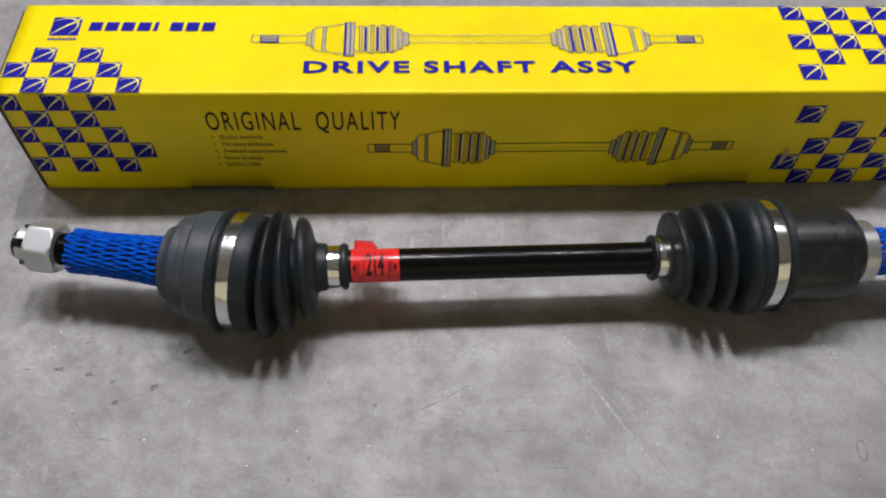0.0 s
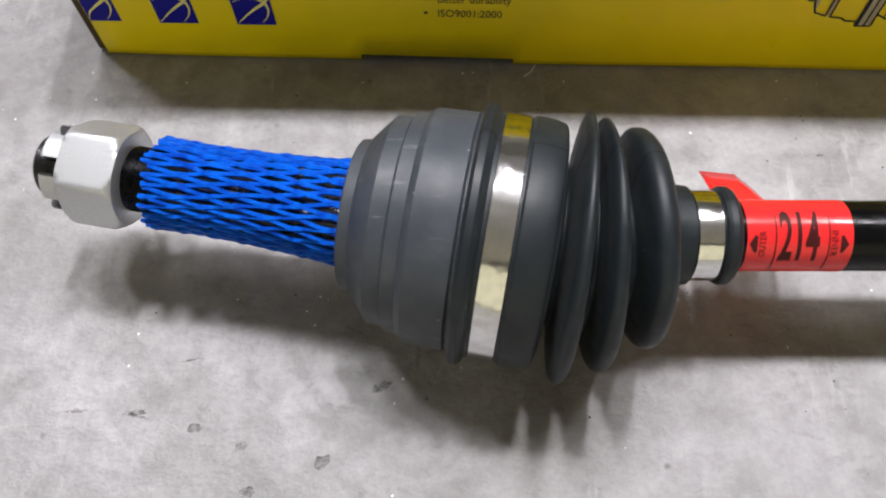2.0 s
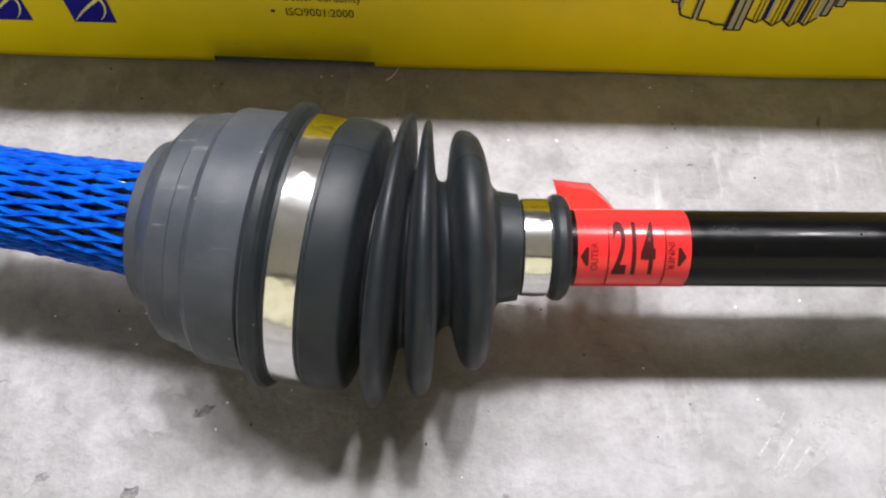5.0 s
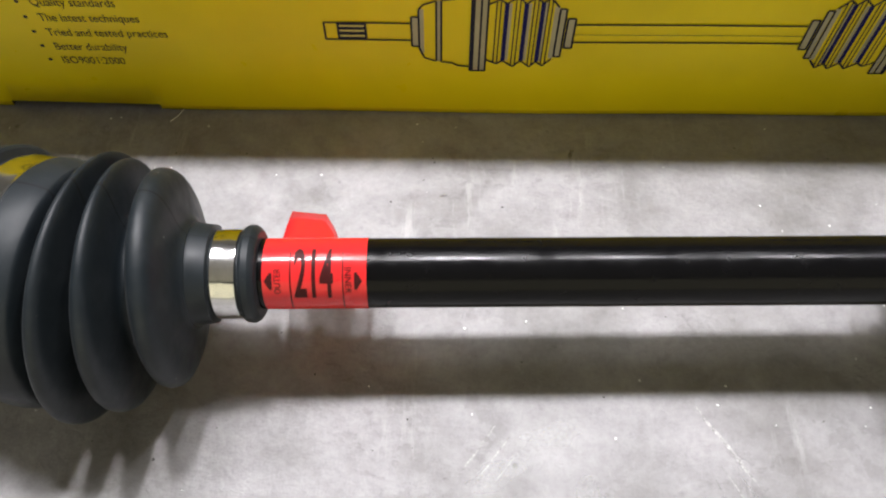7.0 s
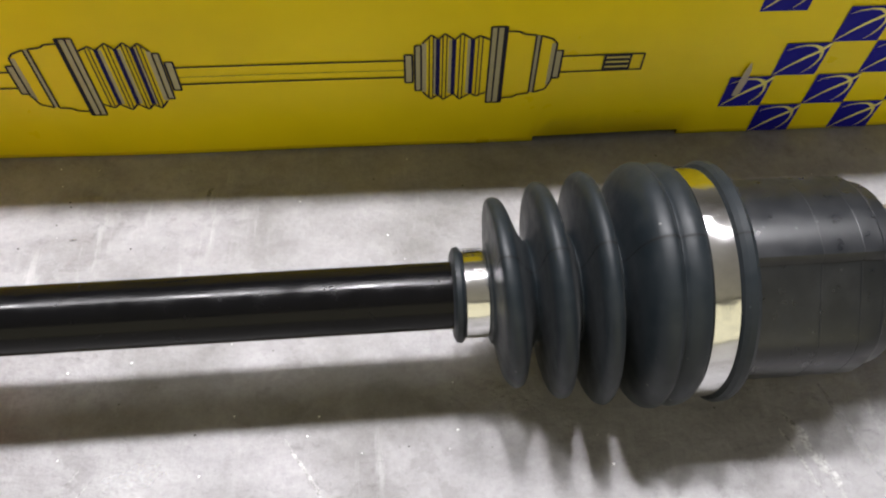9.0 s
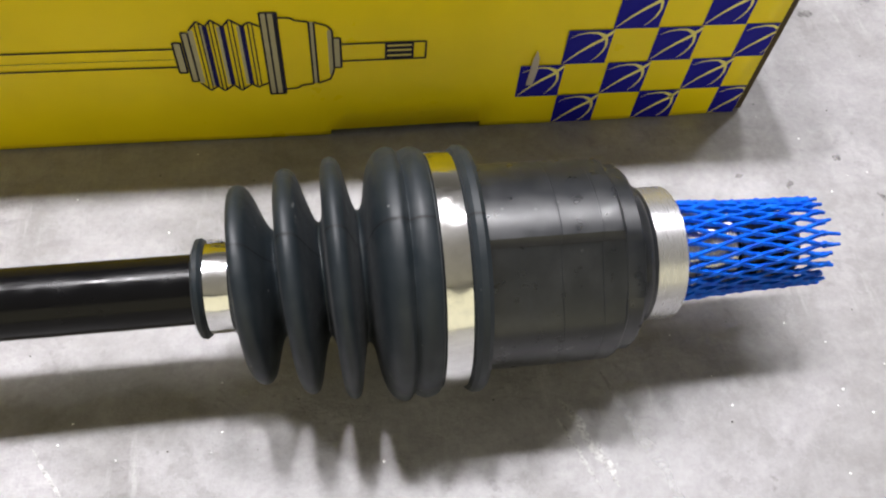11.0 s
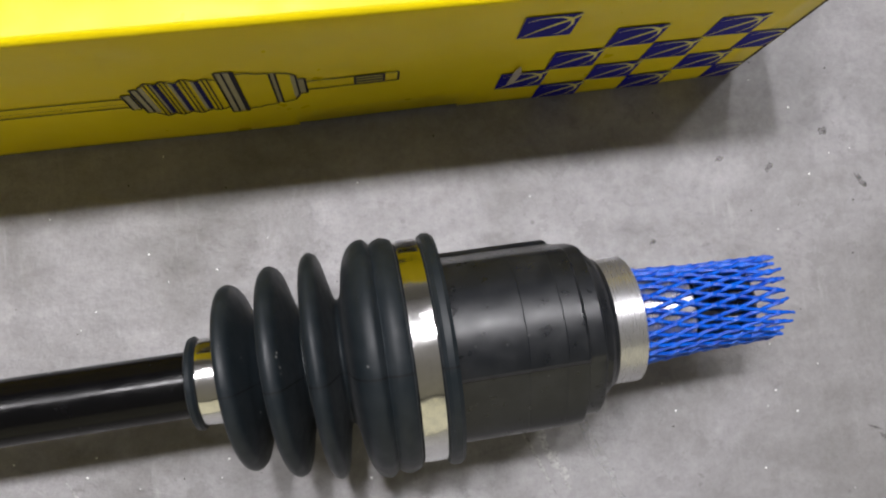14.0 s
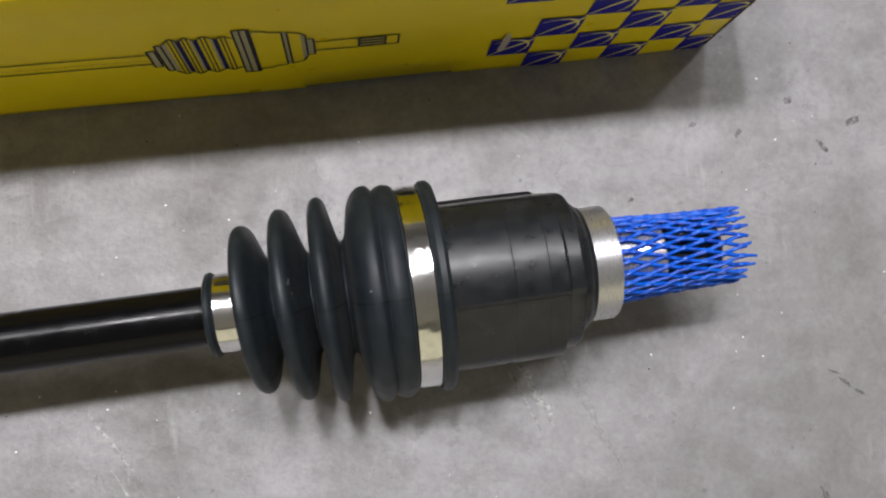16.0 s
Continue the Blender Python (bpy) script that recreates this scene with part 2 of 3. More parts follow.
def lathe(rings, turns=96, start=0.0, span=2 * math.pi, cap=True):
    """rings: (centre, axis, radius or function of angle). The angle counts from straight up."""
    bm = bmesh.new()
    closed = span > 6.28
    loops = []
    for c, axis, r in rings:
        _, up, side = frame_of(axis)
        loop = []
        for i in range(turns if closed else turns + 1):
            th = start + span * i / turns
            rr = r(th) if callable(r) else r
            loop.append(bm.verts.new(Vector(c) + up * (math.cos(th) * rr) + side * (math.sin(th) * rr)))
        loops.append(loop)
    for a, b in zip(loops, loops[1:]):
        n = len(a)
        for i in range(n if closed else n - 1):
            j = (i + 1) % n
            bm.faces.new((a[i], a[j], b[j], b[i]))
    if cap and closed:
        bm.faces.new(loops[0])
        bm.faces.new(loops[-1])
    return bm


def tube(bm, points, radius, sides=5):
    """A thin strand along points; radius may be one for each point."""
    loops = []
    for i, p in enumerate(points):
        d = (points[min(i + 1, len(points) - 1)] - points[max(i - 1, 0)]).normalized()
        a = d.orthogonal().normalized()
        b = d.cross(a)
        wide = radius[i] if isinstance(radius, list) else radius
        loops.append([bm.verts.new(p + (a * math.cos(k * 2 * math.pi / sides) + b * math.sin(k * 2 * math.pi / sides)) * wide)
                      for k in range(sides)])
    # keep neighbouring loops in step
    for q, l in enumerate(loops[1:], 1):
        prev = loops[q - 1]
        s = min(range(sides), key=lambda k: (l[k].co - prev[0].co).length)
        loops[q] = l[s:] + l[:s]
        for k in range(sides):
            j = (k + 1) % sides
            bm.faces.new((prev[k], prev[j], loops[q][j], loops[q][k]))
    bm.faces.new(loops[0])
    bm.faces.new(loops[-1])


# ---- the workshop that closes the place ----
def slab(name, lo, hi, material, label):
    bm = bmesh.new()
    quad_box(bm, lo, hi)
    return tagged(finish(name, bm, material, False), label, "", "", "structure")


X0, X1, Y0, Y1 = -3.5, 4.2, -4.0, 4.0
floor = slab("floor", (X0, Y0, -0.15), (X1, Y1, 0.0), M_FLOOR, "worn grey trowelled concrete floor with stains and scratches")
tagged(floor, "", "floor")
slab("ceiling", (X0, Y0, CEIL), (X1, Y1, CEIL + 0.15), M_CEIL, "plain pale ceiling")
slab("wall_north", (X0, Y1, 0), (X1, Y1 + 0.15, CEIL), M_WALL, "plain pale painted wall")
slab("wall_south", (X0, Y0 - 0.15, 0), (X1, Y0, CEIL), M_WALL, "plain pale painted wall")
slab("wall_west", (X0 - 0.15, Y0 - 0.15, 0), (X0, Y1 + 0.15, CEIL), M_WALL, "plain pale painted wall")
slab("wall_east", (X1, Y0 - 0.15, 0), (X1 + 0.15, Y1 + 0.15, CEIL), M_WALL, "plain pale painted wall")

M_STAIN = worn_off("old_oil_stain", (0.11, 0.105, 0.10), 0.6, 0.36, 0.72, 420.0)
M_CHALK = worn_off("pale_scrape", (0.60, 0.595, 0.585), 0.5, 0.24, 0.66, 330.0)
M_HAZE = worn_off("pale_scrape_and_sheen", (0.52, 0.52, 0.52), 0.36, 0.40, 0.80, 210.0)
M_GRIT_DARK = plain_ink("dark_grit", (0.05, 0.047, 0.042), 0.6)
M_GRIT_PALE = plain_ink("pale_grit", (0.86, 0.86, 0.85), 0.2)
rnd = random.Random(3)


def blot(x, y, rx, ry, turn):
    """An uneven flat blotch, for soaked-in stains and for pale patches of painted sheen."""
    bm = bmesh.new()
    c, q = math.cos(turn), math.sin(turn)
    vs = []
    for i in range(18):
        a = i / 18 * 2 * math.pi
        k = rnd.uniform(0.62, 1.15)
        u, v = rx * k * math.cos(a), ry * k * math.sin(a)
        vs.append(bm.verts.new((x + u * c - v * q, y + u * q + v * c, 0.00012)))
    bm.faces.new(vs)
    return bm


for x, y, rx, ry, turn in ((-0.018, -0.172, 0.0028, 0.0022, 0.4), (0.267, -0.198, 0.0019, 0.0015, 0.1), (0.111, -0.181, 0.0035, 0.0024, 0.9), (0.086, -0.192, 0.003, 0.002, 0.0),
                           (0.059, -0.199, 0.001, 0.0012, 0.3), (0.131, -0.153, 0.0045, 0.0018, 0.5), (0.041, -0.165, 0.005, 0.0012, 0.1), (0.206, -0.221, 0.0015, 0.001, 0.2),
                           (0.366, -0.026, 0.0028, 0.0012, 1.2), (0.310, -0.049, 0.0022, 0.0007, 0.2), (0.752, -0.031, 0.0025, 0.002, 0.6), (0.774, 0.068, 0.005, 0.003, 0.3), (0.801, -0.091, 0.003, 0.0014, 1.2),
                           (0.737, -0.226, 0.007, 0.0016, 1.9), (0.663, -0.073, 0.002, 0.0012, 0.5), (0.784, -0.045, 0.0045, 0.0022, 0.4), (0.766, -0.056, 0.004, 0.0018, 2.2), (0.723, -0.045, 0.003, 0.0016, 0.9), (0.700, -0.039, 0.0022, 0.0014, 0.2),
                           (0.813, 0.079, 0.004, 0.003, 0.2), (0.818, 0.055, 0.0022, 0.0035, 0.1), (0.801, 0.122, 0.004, 0.002, 0.0), (0.064, -0.170, 0.0035, 0.0016, 0.1), (0.082, -0.176, 0.003, 0.0015, 0.4)):
    part("stain", blot(x, y, rx, ry, turn), M_STAIN, floor, "", False)


def scrape(x0, y0, x1, y1, w):
    """A pale scrape that tapers at both ends."""
    bm = bmesh.new()
    d = math.hypot(x1 - x0, y1 - y0)
    nx, ny = -(y1 - y0) / d, (x1 - x0) / d
    left, right = [], []
    for i in range(13):
        f = i / 12
        h = w / 2 * math.sin(math.pi * (0.04 + 0.92 * f)) * rnd.uniform(0.5, 1.1)
        j = rnd.uniform(-0.2, 0.2) * w
        cx, cy = x0 + (x1 - x0) * f + nx * j, y0 + (y1 - y0) * f + ny * j
        left.append(bm.verts.new((cx + nx * h, cy + ny * h, 0.00015)))
        right.append(bm.verts.new((cx - nx * h, cy - ny * h, 0.00015)))
    for i in range(12):
        bm.faces.new((left[i], left[i + 1], right[i + 1], right[i]))
    return bm


for x0, y0, x1, y1, w in ((0.404, -0.141, 0.424, -0.172, 0.0016), (0.410, -0.163, 0.463, -0.257, 0.0022), (0.595, -0.139, 0.611, -0.174, 0.006), (0.591, -0.143, 0.604, -0.176, 0.002), (0.316, -0.168, 0.330, -0.149, 0.0009),
                          (0.322, -0.170, 0.336, -0.152, 0.0008), (0.328, -0.171, 0.341, -0.155, 0.0006), (0.586, -0.078, 0.594, -0.094, 0.003), (0.602, -0.086, 0.612, -0.101, 0.0025), (0.44, -0.19, 0.452, -0.215, 0.0012)):
    part("scrape", scrape(x0, y0, x1, y1, w), M_CHALK, floor, "", False)
# broad faint scrapes, and polished patches with their sheen painted pale
for x0, y0, x1, y1, w in ((0.407, -0.168, 0.447, -0.261, 0.0045), (0.416, -0.166, 0.470, -0.257, 0.0035), (0.398, -0.186, 0.420, -0.240, 0.003), (0.612, -0.130, 0.640, -0.200, 0.005)):
    part("scrape", scrape(x0, y0, x1, y1, w), M_HAZE, floor, "", False)
for x, y, rx, ry, turn in ((0.331, -0.166, 0.013, 0.006, 0.3), (0.324, -0.190, 0.010, 0.005, 0.6), (0.349, -0.153, 0.013, 0.005, 0.1), (0.300, -0.202, 0.007, 0.004, 0.9), (0.362, -0.176, 0.006, 0.009, 0.2), (0.345, -0.205, 0.012, 0.007, 0.5)):
    part("pale_sheen_patch", blot(x, y, rx, ry, turn), M_HAZE, floor, "", False)
# dark scratches, some of them bent
for line, w in ((((0.297, -0.203), (0.316, -0.195), (0.335, -0.184)), 0.0013), (((0.356, -0.220), (0.376, -0.219), (0.395, -0.220)), 0.0006), (((0.381, -0.246), (0.404, -0.247)), 0.0006),
                (((0.277, -0.261), (0.301, -0.263)), 0.0008), (((0.060, -0.203), (0.071, -0.216), (0.091, -0.220)), 0.0008), (((0.055, -0.1455), (0.063, -0.1435)), 0.0012),
                (((0.015, -0.1652), (0.024, -0.1646)), 0.0016), (((0.038, -0.165), (0.047, -0.167)), 0.0018), (((0.753, -0.170), (0.759, -0.176), (0.766, -0.181)), 0.0022), (((0.748, -0.166), (0.755, -0.169)), 0.0012)):
    for (x0, y0), (x1, y1) in zip(line, line[1:]):
        part("scratch", scrape(x0, y0, x1, y1, w), M_STAIN, floor, "", False)


def grit(name, count, low, high, material, label):
    """Crumbs strewn over the floor near the carton."""
    bm = bmesh.new()
    for _ in range(count):
        x, y = rnd.uniform(-0.25, 1.0), rnd.uniform(-0.42, 0.28)
        if -0.01 < x < 0.72 and -0.006 < y < 0.105:
            continue
        r = rnd.uniform(low, high)
        ring = [bm.verts.new((x + r * rnd.uniform(0.6, 1.2) * math.cos(a), y + r * rnd.uniform(0.6, 1.2) * math.sin(a), 0.00005)) for a in (0, 1.3, 2.5, 3.8, 5.1)]
        top = bm.verts.new((x, y, r * 0.7))
        for i in range(5):
            bm.faces.new((ring[i], ring[(i + 1) % 5], top))
    return tagged(finish(name, bm, material, False), label, "grit", "", "stuff")


def worn_ring(x, y, rx, ry, turn, w):
    """The worn outline that a small part has left on the floor."""
    bm = bmesh.new()
    c, q = math.cos(turn), math.sin(turn)
    loops = []
    for i in range(28):
        a = i / 28 * 2 * math.pi
        h = w / 2 * rnd.uniform(0.4, 1.3)
        loops.append([bm.verts.new((x + (rx + d) * math.cos(a) * c - (ry + d) * math.sin(a) * q, y + (rx + d) * math.cos(a) * q + (ry + d) * math.sin(a) * c, 0.00016)) for d in (-h, h)])
    for i in range(28):
        p, n = loops[i], loops[(i + 1) % 28]
        bm.faces.new((p[0], p[1], n[1], n[0]))
    return bm


part("worn_outline", worn_ring(0.605, -0.240, 0.0075, 0.0032, 1.45, 0.0012), M_STAIN, floor, "", False)
grit("dark_grit", 420, 0.0002, 0.0006, M_GRIT_DARK, "fine dark crumbs strewn over the concrete")
# these crumbs get a near-white colour in place of the floor's small glints
grit("pale_grit", 620, 0.0002, 0.0007, M_GRIT_PALE, "fine crumbs strewn over the concrete, coloured white as glints")

bm = bmesh.new()
tube(bm, [Vector(p) for p in ((0.1912, -0.0030, 0.0006), (0.1909, -0.0045, 0.0012), (0.1904, -0.0060, 0.0016), (0.1892, -0.0079, 0.0014), (0.1876, -0.0093, 0.0009), (0.1859, -0.0101, 0.0004))], 0.00022, 6)
tagged(finish("plastic_thread", bm, M_GRIT_PALE), "short curled pale plastic thread lying on the concrete", "thread")

# ---- the carton ----
BL, BR, BD, BH = -0.003, 0.7095, 0.098, 0.108
NOTCHES = ((0.113, 0.181), (0.514, 0.583))


def bow(x, z):
    """How far the long side bulges forward."""
    q = (x - 0.355) / 0.357
    return 0.0037 * max(0.0, 1 - q * q) * (1 - 0.8 * z / BH) + 0.0003 * math.sin(x * 41) * (1 - z / BH)


carton = new("carton")
carton.location = (0.353, 0.049, 0)
tagged(carton, "long glossy yellow cardboard carton with blue chequer print", "box")


def shell():
    """Front, top and back as one folded sheet, with the hand notches at its foot."""
    bm = bmesh.new()
    R = 0.0022
    sect = [("f", z) for z in (0.0006, 0.0036, 0.02, 0.045, 0.07, 0.09, BH - R)]
    sect += [("c", a) for a in (22.5, 45, 67.5)]
    sect += [("t", y) for y in (R, 0.025, 0.05, 0.075, BD - R)]
    sect += [("d", a) for a in (22.5, 45, 67.5)]
    sect += [("b", z) for z in (BH - R, 0.07, 0.03, 0.0006)]
    xs = sorted({round(BL + (BR - BL) * i / 72, 5) for i in range(73)} | {n for a in NOTCHES for n in a})
    rows = []
    for x in xs:
        row = []
        for kind, v in sect:
            a = radians(v) if kind in "cd" else 0
            if kind == "f":
                p = (x, -bow(x, v), v)
            elif kind == "c":
                b = bow(x, BH)
                p = (x, R - R * math.cos(a) - b * math.cos(a), BH - R + R * math.sin(a))
            elif kind == "t":
                p = (x, v, BH - 0.0008 * math.sin(math.pi * v / BD) * math.sin(math.pi * (x - BL) / (BR - BL)))
            elif kind == "d":
                p = (x, BD - R + R * math.sin(a), BH - R + R * math.cos(a))
            else:
                p = (x, BD, v)
            row.append(bm.verts.new(p))
        rows.append(row)
    for i, (a, b) in enumerate(zip(rows, rows[1:])):
        mid = (xs[i] + xs[i + 1]) / 2
        for k in range(len(sect) - 1):
            if k == 0 and any(lo < mid < hi for lo, hi in NOTCHES):
                continue
            bm.faces.new((a[k], b[k], b[k + 1], a[k + 1]))
    return bm


body = part("body", shell(), M_YELLOW, carton)
body.data.materials.append(M_KRAFT)
thick = body.modifiers.new("thickness", "SOLIDIFY")
thick.thickness, thick.offset, thick.material_offset_rim, thick.material_offset = 0.0013, -1, 1, 1


def end_panel(x, out):
    bm = bmesh.new()
    quad_box(bm, (min(x, x + out), 0.0022, 0.0008), (max(x, x + out), BD - 0.0022, BH - 0.0022))
    return part("end_panel", bm, M_YELLOW, carton, "", False)


end_panel(BL + 0.0035, -0.0016)
end_panel(BR - 0.0035, 0.0016)


def end_flap(x0, x1):
    """The tucked flap's bare edge that stands a little proud of the printed side."""
    bm = bmesh.new()
    quad_box(bm, (x0, 0.0012, 0.0012), (x1, BD - 0.003, BH - 0.0035))
    bmesh.ops.bevel(bm, geom=bm.edges[:], offset=0.0007, segments=2, affect="EDGES")
    return part("end_flap", bm, M_FLAP, carton, "bare edge of the closing flap, darkened for shade")


end_flap(BL - 0.0042, BL + 0.0016)
end_flap(BR - 0.0016, BR + 0.0042)
bm = bmesh.new()
quad_box(bm, (BL + 0.004, 0.0035, 0.0008), (BR - 0.004, BD - 0.0035, 0.0024))
part("bottom_panel", bm, M_KRAFT, carton, "dark inner card at the foot of the carton", False)


def on_front(a, b, lift=0.0002):
    return Vector((a, -bow(a, b) - lift, b))


def on_top(a, b, lift=0.0002):
    return Vector((a, b, BH + lift))


def printed(name, bm, face, material, parent, lift=0.0002, label=""):
    """Lays flat artwork (x, y) onto a side of the carton."""
    for v in bm.verts:
        v.co = face(v.co.x, v.co.y, lift)
    return part(name, bm, material, parent, label, False)


def art(polys):
    bm = bmesh.new()
    for poly in polys:
        bm.faces.new([bm.verts.new((x, y, 0)) for x, y in poly])
    return bm


def stroke(points, w):
    """Four-sided pieces along a line of width w."""
    out = []
    for (x0, y0), (x1, y1) in zip(points, points[1:]):
        d = math.hypot(x1 - x0, y1 - y0) or 1
        n = max(1, int(d / 0.03))
        px, py = -(y1 - y0) / d * w / 2, (x1 - x0) / d * w / 2
        for i in range(n):
            a, b = i / n, (i + 1) / n
            p, q = (x0 + (x1 - x0) * a, y0 + (y1 - y0) * a), (x0 + (x1 - x0) * b, y0 + (y1 - y0) * b)
            out.append([(p[0] + px, p[1] + py), (p[0] - px, p[1] - py), (q[0] - px, q[1] - py), (q[0] + px, q[1] + py)])
    return out


def swoosh(w, h):
    """The pale curved stripes inside a chequer square."""
    out = []
    pts = [(0.04, 0.05), (0.3, 0.33), (0.55, 0.55), (0.80, 0.74), (0.99, 0.97)]
    wid = [0.012, 0.032, 0.05, 0.06, 0.05]
    for i in range(4):
        (x0, y0), (x1, y1) = pts[i], pts[i + 1]
        out.append([(x0 - wid[i] / 2, y0 + wid[i] / 2), (x0 + wid[i] / 2, y0 - wid[i] / 2),
                    (x1 + wid[i + 1] / 2, y1 - wid[i + 1] / 2), (x1 - wid[i + 1] / 2, y1 + wid[i + 1] / 2)])
    arc = [(0.06, 0.80), (0.22, 0.90), (0.45, 0.955), (0.66, 0.95), (0.82, 0.88), (0.91, 0.74), (0.93, 0.55), (0.88, 0.36), (0.78, 0.20), (0.66, 0.08)]
    thickness = [0.01, 0.025, 0.04, 0.06, 0.095, 0.075, 0.05, 0.04, 0.026, 0.01]
    inner = []
    for i, (x, y) in enumerate(arc):
        dx, dy = 0.45 - x, 0.45 - y
        d = math.hypot(dx, dy)
        inner.append((x + dx / d * thickness[i], y + dy / d * thickness[i]))
    for i in range(len(arc) - 1):
        out.append([arc[i], arc[i + 1], inner[i + 1], inner[i]])
    return [[(x * w, y * h) for x, y in p] for p in out]


def flat_mesh(name, polys, material, face):
    """A small flat mesh in the plane of a side, its corner at the origin."""
    bm = bmesh.new()
    for poly in polys:
        bm.faces.new([bm.verts.new((x, 0, y) if face is on_front else (x, y, 0)) for x, y in poly])
    mesh = bpy.data.meshes.new(name)
    bmesh.ops.recalc_face_normals(bm, faces=bm.faces)
    bm.to_mesh(mesh)
    bm.free()
    mesh.materials.append(material)
    return mesh


def chequer(face, w, h, cells):
    """Blue squares with pale stripes; each cell gives its lower corner, and how much of its width the carton's edge leaves."""
    full_sq = flat_mesh("printed_square", [[(0, 0), (w, 0), (w, h), (0, h)]], M_BLUE_INK, face)
    full_st = flat_mesh("stripe", swoosh(w, h), M_PALE_INK, face)
    for a, b in cells:
        lo, hi = max(a, BL + 0.0005), min(a + w, BR - 0.0005)
        y0, y1 = b, b + h
        if face is on_front:
            y0, y1 = max(b, 0.001), min(b + h, BH - 0.0006)
        else:
            y0, y1 = max(b, 0.0006), min(b + h, BD - 0.0006)
        whole = hi - lo > w - 1e-6 and y1 - y0 > h - 1e-6
        up = (lambda l: (0, -l, 0)) if face is on_front else (lambda l: (0, 0, l))
        base = face((lo + hi) / 2, y0, 0.0003) - Vector((((lo + hi) / 2) - a, 0, 0))
        if face is on_front:
            base.z = b
        else:
            base.y = b
        if whole:
            sq, st = full_sq, full_st
        else:
            clip = [[(min(max(x, lo - a), hi - a), min(max(y, y0 - b), y1 - b)) for x, y in p] for p in swoosh(w, h)
                    if lo - a - 0.001 < sum(q[0] for q in p) / len(p) < hi - a + 0.001]
            sq = flat_mesh("printed_square", [[(lo - a, y0 - b), (hi - a, y0 - b), (hi - a, y1 - b), (lo - a, y1 - b)]], M_BLUE_INK, face)
            st = flat_mesh("stripe", clip, M_PALE_INK, face)
        ob = new("printed_square", sq)
        ob.location = base
        under(ob, carton)
        child = new("stripe", st)
        child.location = base + Vector(up(0.0002))
        under(child, ob)


P, S = 0.0336, 0.0168
chequer(on_front, S, 0.0172, [(-0.0055 + P * k, 0.0220 + 0.0344 * r) for r in range(3) for k in range(3)]
        + [(0.0113 + P * k, 0.0392) for k in range(3)] + [(0.0113 + P * k, 0.0736) for k in range(2)])
chequer(on_front, 0.0196, 0.0190, [(0.5968, 0.0745)] + [(0.6342, 0.0570), (0.6734, 0.0570)]
        + [(0.6153 + 0.0392 * k, 0.0380) for k in range(3)] + [(0.5975 + 0.0392 * k, 0.0190) for k in range(3)]
        + [(0.6172 + 0.0392 * k, 0.0002) for k in range(3)])
chequer(on_top, S, 0.0158, [(0.0150, 0.0318), (0.0486, 0.0318)] + [(-0.0018 + P * k, 0.0160) for k in range(3)]
        + [(0.0150 + P * k, 0.0002) for k in range(3)])
chequer(on_top, 0.0185, 0.0172, [(0.5975 + 0.037 * k, 0.0805) for k in range(3)] + [(0.616 + 0.037 * k, 0.0633) for k in range(3)]
        + [(0.596 + 0.037 * k, 0.0461) for k in range(3)] + [(0.6145 + 0.037 * k, 0.0289) for k in range(2)] + [(0.5945, 0.0117)])
# the maker's mark and name as plain shapes
chequer(on_top, 0.0215, 0.0210, [(0.0215, 0.0610)])
for i in range(8):
    a = 0.0215 + 0.0027 * i
    printed("small_name_bar", art([[(a, 0.0560), (a + 0.0021, 0.0560), (a + 0.0021, 0.0585), (a, 0.0585)]]), on_top, M_BLUE_INK, carton)
for i in range(8):
    a = 0.0495 + i * 0.0122
    w = 0.0095 if i != 4 else 0.003
    printed("name_bar", art([[(a, 0.0665), (a + w, 0.0665), (a + w + 0.0008, 0.0765), (a + 0.0008, 0.0765)]]), on_top, M_BLUE_INK, carton)


def lettering(name, text, left, base, width, height, face, material, bold=0.0, lift=0.0003, parent=None, wrap=None, spaced=1.0):
    """Words in the built-in font, stretched to a width and a height of capitals."""
    curve = bpy.data.curves.new(name, "FONT")
    curve.body, curve.size, curve.offset, curve.resolution_u, curve.space_character = text, 1.0, bold, 3, spaced
    ob = new(name, curve)
    bpy.context.view_layer.update()
    mesh = bpy.data.meshes.new_from_object(ob.evaluated_get(bpy.context.evaluated_depsgraph_get()))
    bpy.data.objects.remove(ob)
    bm = bmesh.new()
    bm.from_mesh(mesh)
    bpy.data.meshes.remove(mesh)
    xs = [v.co.x for v in bm.verts]
    lo, hi = min(xs), max(xs)
    cap_height = 0.69
    for v in bm.verts:
        v.co = Vector((left + (v.co.x - lo) / (hi - lo) * width, base + v.co.y / cap_height * height, 0))
    if wrap:
        return wrap(bm)
    return printed(name, bm, face, material, parent or carton, lift)


for words, x, w in (("DRIVE", 0.2155, 0.0792), ("SHAFT", 0.3054, 0.0848), ("ASSY", 0.4009, 0.0681)):
    lettering("headline", words, x, 0.0207, w, 0.0118, on_top, M_BLUE_INK, 0.03, spaced=1.2)
for words, x, w in (("ORIGINAL", 0.1410, 0.0700), ("QUALITY", 0.2232, 0.0640)):
    lettering("headline", words, x, 0.0703, w, 0.0193, on_front, M_BLACK_INK, 0.004, spaced=1.2)
